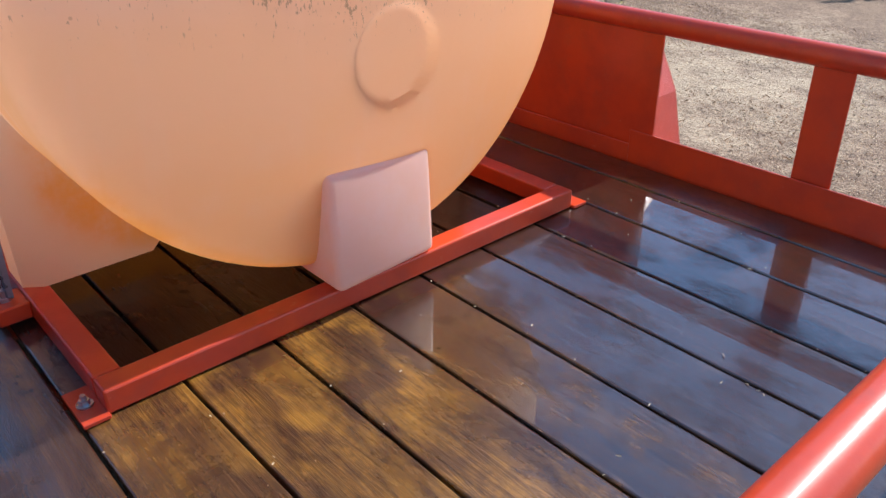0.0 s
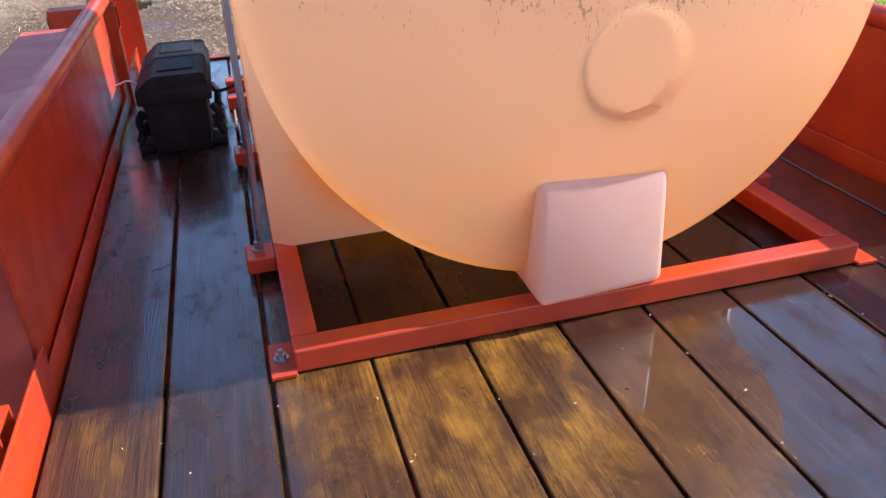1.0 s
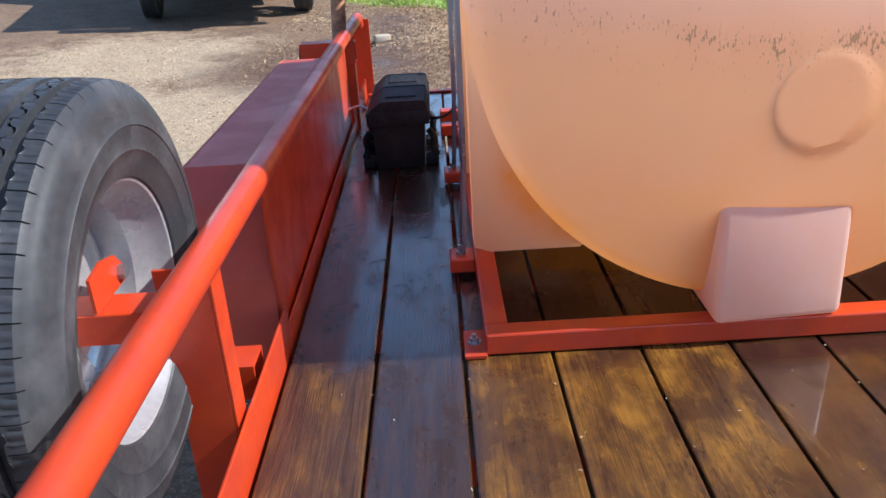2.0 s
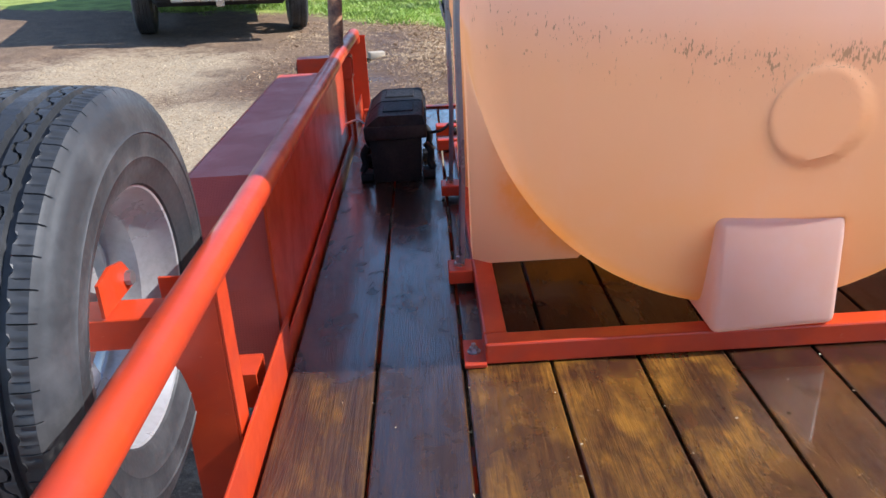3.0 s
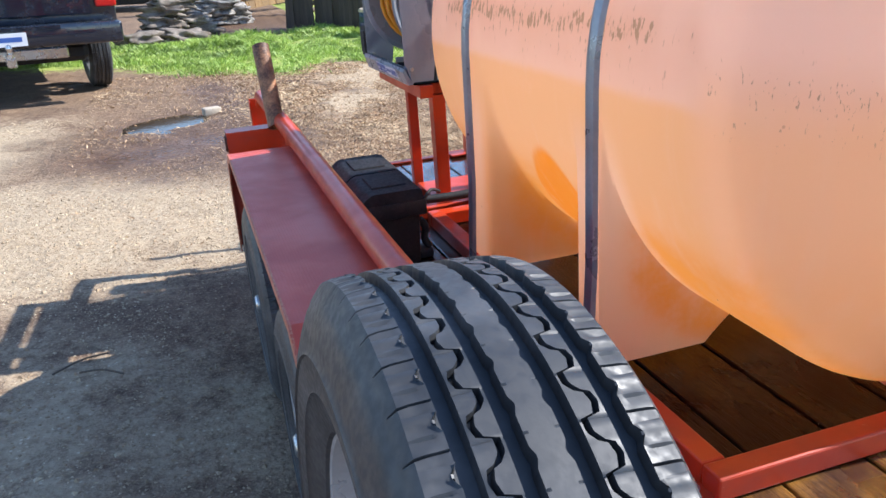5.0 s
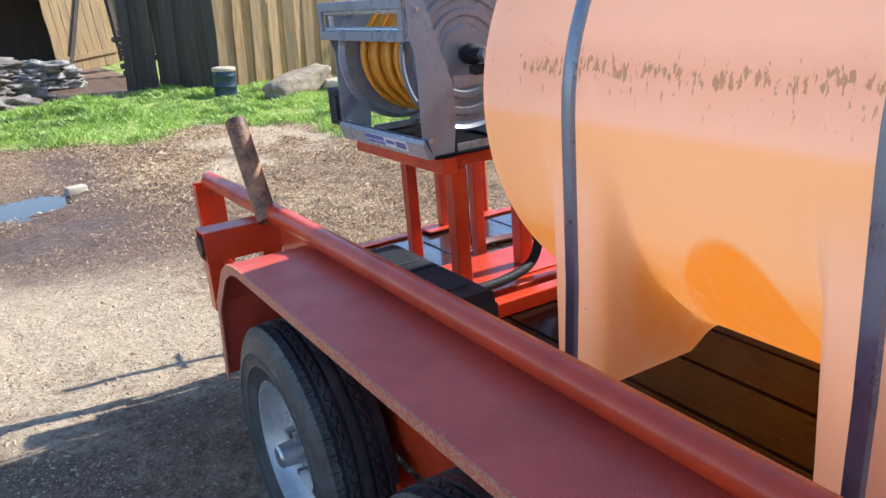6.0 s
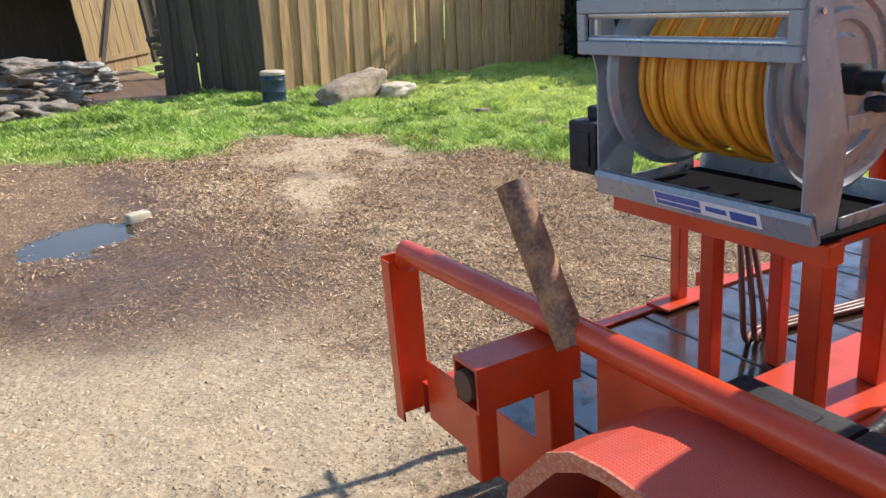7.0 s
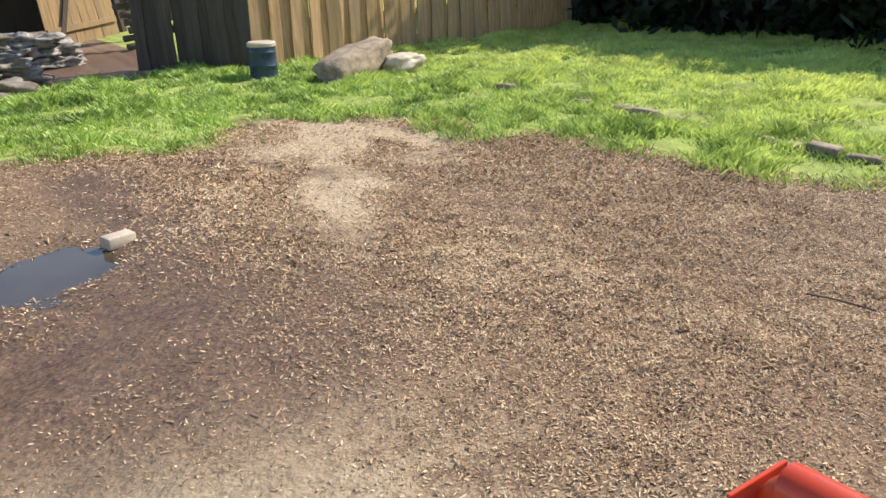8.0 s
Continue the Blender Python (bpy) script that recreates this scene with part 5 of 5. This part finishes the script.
def board_fence(name, a, b, h, mat, label, seed, gap=0.012, lean=1.5):
    """Upright boards between two points of the ground, on rails behind."""
    rng = random.Random(seed)
    a, b = Vector(a), Vector(b)
    length = (b - a).length
    turn = math.degrees(math.atan2(b.y - a.y, b.x - a.x))
    fence = thing(name, (a.x, a.y, gz(a.x, a.y)), label, "fence")
    fence.matrix_basis = upright(a.x, a.y, turn)
    meshes = [board_mesh("board", w, h * s, 0.022, mat, seed + i) for i, (w, s) in enumerate(((0.175, 1), (0.19, 1.03), (0.155, 0.97), (0.205, 1.01), (0.18, 1.05)))]
    widths = (0.175, 0.19, 0.155, 0.205, 0.18)
    x, count = 0.0, 0
    while x < length:
        i = rng.randrange(5)
        x += widths[i] / 2
        ob = new("board", meshes[i])
        ob.parent = fence
        ob.matrix_basis = pose(x, (0.022 if count % 2 else -0.022) + rng.uniform(-0.008, 0.008), -0.03, rng.uniform(-1, 1), rng.uniform(-lean, lean), rng.uniform(-9, 9))
        x += widths[i] / 2 + rng.uniform(-0.03, gap)
        count += 1
    for z in (0.45, h - 0.4):
        bm = block(bmesh.new(), 0, length, 0.058, 0.098, z, z + 0.09, 0.004)
        me = bpy.data.meshes.new("rail")
        bm.to_mesh(me)
        bm.free()
        me.materials.append(mat)
        ob = new("rail", me)
        ob.parent = fence
    return fence


board_fence("board_fence", (2.25, 12.05), (8.5, 13.2), 2.3, FENCE, "weathered tan vertical board fence in sunlight", 11, gap=-0.012, lean=1.0)
# the return is the shaded side, so its shade is in the wood colour
board_fence("board_fence", (1.10, 12.85), (2.22, 12.06), 2.3, DARKWOOD, "weathered board fence return with gaps, darkened for its shade", 23, gap=0.012, lean=1.6)


def gate_panel():
    gate = thing("gate", (0.56, 16.3, gz(0.56, 16.3)), "pale leaning wooden gate with a diagonal brace", "gate")
    gate.matrix_basis = upright(0.56, 16.3, 28) @ pose(0, 0, 0.03, -4, -5, 0)
    for i in range(8):
        me = board_mesh("board", 0.16, 2.1, 0.022, GATEWOOD, 40 + i)
        ob = new("board", me)
        ob.parent = gate
        ob.matrix_basis = pose(0.08 + 0.168 * i, 0, 0)
    for name, m in (("rail", pose(0.66, -0.03, 0.25, 0, 0, 0)), ("rail", pose(0.66, -0.03, 1.75, 0, 0, 0)), ("brace", pose(0.62, -0.035, 1.0, 0, -66, 0))):
        me = bpy.data.meshes.new(name)
        bm = slab(-0.66 if name == "rail" else -0.9, 0.66 if name == "rail" else 0.9, -0.015, 0.015, -0.045, 0.045, 0.003)
        bm.to_mesh(me)
        bm.free()
        me.materials.append(DARKWOOD if name == "brace" else GATEWOOD)
        ob = new(name, me)
        ob.parent = gate
        ob.matrix_basis = m
    for x in (1.5, 1.75):
        me = bpy.data.meshes.new("post")
        bm = slab(x - 0.05, x + 0.05, 0.05, 0.15, 0, 2.2, 0.006)
        bm.to_mesh(me)
        bm.free()
        me.materials.append(DARKWOOD)
        ob = new("post", me)
        ob.parent = gate


gate_panel()


def shed():
    """The open lean-to behind the gate, its wood darkened for the deep shade there."""
    s = thing("lean_to_shed", (-1.6, 18.4, gz(-1.6, 18.4)), "dark open lean-to shed behind the yard", "shed")
    s.matrix_basis = upright(-1.6, 18.4, 10)
    def piece(name, bm, mat):
        me = bpy.data.meshes.new(name)
        bm.to_mesh(me)
        bm.free()
        me.materials.append(mat)
        ob = new(name, me)
        ob.parent = s
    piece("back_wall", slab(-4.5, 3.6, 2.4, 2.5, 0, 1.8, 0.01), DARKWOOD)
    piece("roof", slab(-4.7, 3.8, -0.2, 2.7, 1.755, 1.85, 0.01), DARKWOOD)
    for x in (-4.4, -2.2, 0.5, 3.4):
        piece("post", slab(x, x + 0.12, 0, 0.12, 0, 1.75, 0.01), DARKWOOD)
    # added stretch of wall, only there to close off the sky beside the gate
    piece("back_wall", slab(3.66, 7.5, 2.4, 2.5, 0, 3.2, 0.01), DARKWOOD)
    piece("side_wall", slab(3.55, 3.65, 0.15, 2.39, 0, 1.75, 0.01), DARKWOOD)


shed()


def lumpy(size, seed, amount=0.25, sub=3):
    bm = bmesh.new()
    bmesh.ops.create_icosphere(bm, subdivisions=sub, radius=1.0)
    for v in bm.verts:
        p = v.co.copy()
        # a boxy lump
        m = max(abs(p.x), abs(p.y), abs(p.z))
        p = p.lerp(p / m * 0.85, 0.6)
        k = 1 + amount * noise.noise(p * 1.7 + Vector((seed, seed * 2, 0))) + amount * 0.4 * noise.noise(p * 5 + Vector((0, seed, 3)))
        v.co = Vector((p.x * size[0] * k, p.y * size[1] * k, p.z * size[2] * k))
    return bm


def lying(name, bm, mat, m, label, category, group=""):
    me = bpy.data.meshes.new(name)
    bm.to_mesh(me)
    bm.free()
    me.materials.append(mat)
    me.polygons.foreach_set("use_smooth", [True] * len(me.polygons))
    ob = new(name, me)
    ob.matrix_basis = m
    return tagged(ob, label, category, group)


# stacked sacks
rng = random.Random(4)
SACKS = [(-0.85, 12.3, 0.0), (-0.35, 12.6, 0.0), (-0.85, 12.4, 0.15), (-0.45, 12.6, 0.15), (-0.8, 12.4, 0.30), (-0.65, 12.5, 0.45), (-0.05, 13.9, 0.0), (0.3, 14.0, 0.0), (-0.1, 13.9, 0.15), (0.25, 14.0, 0.15), (0.05, 13.9, 0.29), (-1.15, 11.6, 0.0), (-0.6, 11.7, 0.0)]
for i, (x, y, h) in enumerate(SACKS):
    lying("sack", lumpy((0.34, 0.24, 0.10), i * 3.1, 0.6, 4), BAG if 6 <= i <= 10 else SACKING, upright(x, y, rng.uniform(-25, 25), h + 0.085) @ pose(0, 0, 0, rng.uniform(-5, 5), rng.uniform(-5, 5), 0),
          "torn grey plastic sack in a slumped pile" if 6 <= i <= 10 else "faded tan sack in a slumped pile", "sack", "pile of sacks")

# log pile beside the gate
for i in range(9):
    a = rng.uniform(-0.05, 0.05)
    lying("log", sweep(bmesh.new(), [(-0.3, 0, 0), (-0.1, a, 0.01), (0.1, -a, 0), (0.3, 0, 0.01)], 0.045, 10, rs=[0.05, 0.045, 0.052, 0.04]), BARK, upright(1.78 + rng.uniform(-0.12, 0.12), 15.3 + 0.04 * (i % 2), 20 + rng.uniform(-9, 9), 0.065 + 0.118 * i) , "grey split log stacked beside the gate", "log", "log pile")
# drum, rocks, block
drum = thing("drum", (2.12, 11.15, gz(2.12, 11.15)), "dark blue steel drum with a cream lid", "drum")
drum.matrix_basis = upright(2.12, 11.15)
me = meshed("body", lathe(bmesh.new(), [(0.0, 0.0), (0.16, 0.0), (0.165, 0.01), (0.16, 0.02), (0.16, 0.14), (0.166, 0.15), (0.16, 0.16), (0.16, 0.29), (0.166, 0.30), (0.16, 0.31), (0.158, 0.36), (0.0, 0.36)], "Z", (0, 0, 0), 32), BARREL, 40)
hang("body", me, drum, Matrix())
me = meshed("lid", lathe(bmesh.new(), [(0.0, 0.3605), (0.168, 0.3605), (0.168, 0.395), (0.15, 0.41), (0.0, 0.405)], "Z", (0, 0, 0), 32), CREAM, 40)
hang("lid", me, drum, Matrix())
lying("boulder", lumpy((0.66, 0.24, 0.19), 3.3, 0.2, 4), ROCK, upright(2.98, 10.5, 28, 0.16) @ pose(0, 0, 0, 4, -9, 0), "long grey-brown boulder lying on the grass", "rock")
lying("boulder", lumpy((0.28, 0.2, 0.12), 8.3, 0.2, 4), CREAM, upright(3.60, 10.5, 10, 0.09), "small pale flat boulder beside a longer one", "rock")
lying("stone_block", block(bmesh.new(), -0.075, 0.075, -0.045, 0.045, 0, 0.062, 0.006, 2), CREAM, upright(-0.525, 6.25, 18, -0.01), "pale broken stone block by a puddle", "stone")
# stone edging through the lawn
rng = random.Random(9)
for i in range(17):
    y = 8.7 - 0.27 * i
    if i in (1, 2, 3, 5):
        continue
    hl = rng.uniform(0.09, 0.135)
    lying("edging_stone", block(bmesh.new(), -0.05, 0.05, -hl, hl, -0.04, rng.uniform(0.030, 0.062), 0.014, 2), ROCK, upright(3.80 + rng.uniform(-0.03, 0.03), y, rng.uniform(-6, 6), 0.0) @ pose(0, 0, 0, rng.uniform(-4, 4), rng.uniform(-7, 7), 0),
          "weathered grey edging stone sunk in grass", "edging", "lawn edging")
for i in range(9):
    f = i / 8
    lying("edging_stone", block(bmesh.new(), -0.13, 0.13, -0.05, 0.05, -0.04, rng.uniform(0.03, 0.06), 0.014, 2), ROCK, upright(4.95 + 2.4 * f, 3.42 + 0.30 * f, 7 + rng.uniform(-5, 5), 0.0) @ pose(0, 0, 0, rng.uniform(-4, 4), rng.uniform(-5, 5), 0),
          "weathered grey edging stone between lawn and gravel", "edging", "lawn edging")
# twigs
for x0, y0, x1, y1 in ((-1.34, 1.8, -1.16, 1.9), (1.64, 3.87, 1.71, 3.62), (-1.25, 1.78, -1.1, 1.72)):
    pts = bend([(x0, y0, gz(x0, y0) + 0.012), ((x0 + x1) / 2, (y0 + y1) / 2 + 0.02, gz((x0 + x1) / 2, (y0 + y1) / 2) + 0.016), (x1, y1, gz(x1, y1) + 0.012)], 5)
    tagged(part("twig", sweep(bmesh.new(), pts, 0.004, 6), BARK, smooth=60), "thin dark fallen twig on gravel", "twig")


# ---- pickup truck ----
def pickup():
    at = upright(-2.37, 8.02, 12.5)
    t = thing("pickup_truck", (0, 0, 0), "dark blue pickup truck parked facing away", "pickup truck")
    ORIGIN[t] = Vector()
    t.matrix_basis = at
    y0 = -0.95     # rear bumper; the rear axle is at 0
    bm = bmesh.new()
    prism(bm, [(y0 + 0.14, 0.62), (y0 + 0.10, 0.75), (y0 + 0.12, 1.30), (1.05, 1.32), (1.10, 1.36), (1.30, 1.88), (1.6, 1.95), (2.6, 1.95), (3.3, 1.40), (4.2, 1.32), (4.45, 1.22), (4.5, 0.65), (3.95, 0.55), (3.85, 0.86), (3.6, 0.98), (3.25, 0.98), (3.0, 0.86), (2.9, 0.52), (0.48, 0.52), (0.42, 0.82), (0.22, 0.96), (-0.22, 0.96), (-0.42, 0.82), (-0.48, 0.62)], "X", -0.98, 0.98)
    bmesh.ops.bevel(bm, geom=[e for e in bm.edges if abs(e.verts[0].co.x - e.verts[1].co.x) < 0.01], offset=0.04, segments=2, profile=0.5, affect="EDGES")
    part("body", bm, TRUCK, t, smooth=35)
    part("tailgate", slab(-0.76, 0.76, y0 + 0.085, y0 + 0.13, 0.80, 1.30, 0.012, 2), TRUCK, t)
    bm = bmesh.new()
    block(bm, -0.98, 0.98, y0 - 0.10, y0 + 0.09, 0.55, 0.74, 0.03, 3)
    block(bm, -0.45, 0.45, y0 - 0.104, y0 - 0.10, 0.70, 0.735, 0.001)
    part("bumper", bm, TRUCK, t, smooth=35)
    part("number_plate", slab(-0.16, 0.16, y0 - 0.112, y0 - 0.105, 0.575, 0.69, 0.001), WHITE, t)
    part("plate_print", slab(-0.12, 0.12, y0 - 0.1145, y0 - 0.1125, 0.615, 0.655, 0.0005), BLUE, t)
    for s in (-1, 1):
        lamp = part("tail_lamp", slab(min(s * 0.80, s * 0.985), max(s * 0.80, s * 0.985), y0 + 0.07, y0 + 0.22, 0.86, 1.27, 0.015, 2), REDLENS, t)
        part("reversing_lens", slab(min(s * 0.82, s * 0.988), max(s * 0.82, s * 0.988), y0 + 0.062, y0 + 0.20, 1.0, 1.07, 0.004), WHITE, lamp)
    bm = bmesh.new()
    block(bm, -0.04, 0.04, y0 - 0.16, y0 + 0.3, 0.40, 0.48, 0.006)
    lathe(bm, [(0.0, 0.60), (0.025, 0.59), (0.03, 0.565), (0.022, 0.54), (0.015, 0.52), (0.03, 0.515), (0.03, 0.4805), (0.0, 0.4805)], "Z", (0, y0 - 0.13, 0), 16)
    block(bm, -0.5, 0.5, y0 + 0.1, y0 + 0.2, 0.42, 0.52, 0.01)
    part("tow_hitch", bm, CHROME, t)
    part("underbody", slab(-0.7, 0.7, -0.7, 3.6, 0.36, 0.54, 0.05), BLACK, t)
    part("axle", sweep(bmesh.new(), [(-0.75, 0, 0.39), (0.75, 0, 0.39)], 0.05, 12), BLACK, t, smooth=40)
    part("rear_window", slab(-0.7, 0.7, 1.16, 1.18, 1.42, 1.82, 0.004), BLACK, t)
    for x, y, turn in ((-0.845, 0, 0), (0.845, 0, 180), (-0.845, 3.42, 0), (0.845, 3.42, 180)):
        w = hang("wheel", RIM_ME, t, pose(x, y, 0.388, 0, 0, turn) @ Matrix.Scale(1.13, 4))
        hang("tyre", TYRE_ME, w, Matrix())
    return t


pickup()


# ---- trees that shade the far right of the lawn, leaves near black to deepen it ----
def tree(x, y, h, seed, spread=2.2):
    rng = random.Random(seed)
    t = thing("tree", (x, y, gz(x, y)), "dense dark green tree shading the lawn edge", "tree", "trees along the lawn")
    bm = bmesh.new()
    sweep(bm, [(x, y, gz(x, y) - 0.1), (x + 0.05, y, gz(x, y) + h * 0.3), (x, y + 0.1, gz(x, y) + h * 0.75)], 0.15, 10, rs=[0.17, 0.13, 0.06])
    for k in range(7):
        a = rng.uniform(0, 6.28)
        z = gz(x, y) + h * rng.uniform(0.2, 0.6)
        d = spread * rng.uniform(0.5, 0.9)
        sweep(bm, [(x, y, z), (x + math.cos(a) * d * 0.5, y + math.sin(a) * d * 0.5, z + 0.4), (x + math.cos(a) * d, y + math.sin(a) * d, z + 0.7)], 0.05, 6, rs=[0.06, 0.04, 0.015])
    part("trunk", bm, BARK, t, smooth=60)
    rg = np.random.default_rng(seed)
    clumps, leaves = 120, 150
    a, rr = rg.uniform(0, 6.28, clumps), spread * np.sqrt(rg.uniform(0, 1, clumps))
    up = h * rg.uniform(0.04, 1.0, clumps)
    rr = rr * (1 - 1.1 * np.maximum(0, up / h - 0.5))
    mid = np.stack((np.cos(a) * rr, np.sin(a) * rr, up), 1)
    p = np.repeat(mid, leaves, 0) + rg.normal(0, 0.28, (clumps * leaves, 3))
    p[:, 2] = np.maximum(p[:, 2], 0.02)
    u, v = rg.normal(0, 1, p.shape), rg.normal(0, 1, p.shape)
    u *= 0.13 / np.linalg.norm(u, axis=1, keepdims=True)
    v *= 0.075 / np.linalg.norm(v, axis=1, keepdims=True)
    verts = np.stack((p - u, p + v, p + u, p - v), 1).reshape(-1, 3).tolist()
    faces = np.arange(len(verts)).reshape(-1, 4).tolist()
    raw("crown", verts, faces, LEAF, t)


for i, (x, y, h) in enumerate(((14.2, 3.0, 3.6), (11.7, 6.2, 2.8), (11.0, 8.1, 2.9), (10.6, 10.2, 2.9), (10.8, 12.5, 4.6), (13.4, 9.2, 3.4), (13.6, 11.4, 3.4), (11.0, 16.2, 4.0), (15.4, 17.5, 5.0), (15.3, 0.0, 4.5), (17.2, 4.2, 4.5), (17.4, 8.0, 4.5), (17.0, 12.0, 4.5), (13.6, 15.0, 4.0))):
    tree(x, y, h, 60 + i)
# pickets at the end of the board fence
pk = thing("picket_fence", (8.6, 13.25, gz(8.6, 13.25)), "black metal picket fence in the shade", "fence")
for i in range(14):
    x, y = 8.65 + 0.13 * i, 13.27 + 0.05 * i
    part("picket", slab(x - 0.011, x + 0.011, y - 0.011, y + 0.011, gz(x, y) - 0.02, gz(x, y) + 1.5, 0.002), BLACK, pk)
for h in (0.25, 1.35):
    part("rail", sweep(bmesh.new(), [(8.6, 13.25, gz(8.6, 13.25) + h), (10.5, 13.98, gz(10.5, 13.98) + h)], 0.014, 6), BLACK, pk)

# ---- deck boards ----
edges = [-0.382, -0.19, 0.0, 0.19, 0.38, 0.57, 0.76, 0.95, 1.14, 1.33, 1.52, 1.652]
rng = random.Random(2)
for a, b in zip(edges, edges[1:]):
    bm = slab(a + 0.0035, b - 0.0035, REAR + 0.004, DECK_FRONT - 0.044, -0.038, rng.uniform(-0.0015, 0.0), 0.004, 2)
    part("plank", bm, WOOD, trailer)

# flakes of dry grass left on the wet boards
rg = np.random.default_rng(21)
verts, faces = [], []
for i in range(150):
    x = rg.uniform(-0.36, 1.6) if i % 2 else round(rg.uniform(-0.3, 1.5) / 0.19) * 0.19 + rg.normal(0, 0.006)
    y, a, l, w = rg.uniform(-1.0, 0.1), rg.uniform(0, 6.28), rg.uniform(0.001, 0.006), rg.uniform(0.0006, 0.0016)
    c, s, k = math.cos(a), math.sin(a), len(verts)
    verts += [(x - c * l, y - s * l, 0.0015), (x - s * w, y + c * w, 0.0030), (x + c * l, y + s * l, 0.0018), (x + s * w, y - c * w, 0.0012)]
    faces.append((k, k + 1, k + 2, k + 3))
tagged(raw("debris", verts, faces, PEBBLE), "pale dry flakes stuck to the wet deck", "debris", kind="stuff")
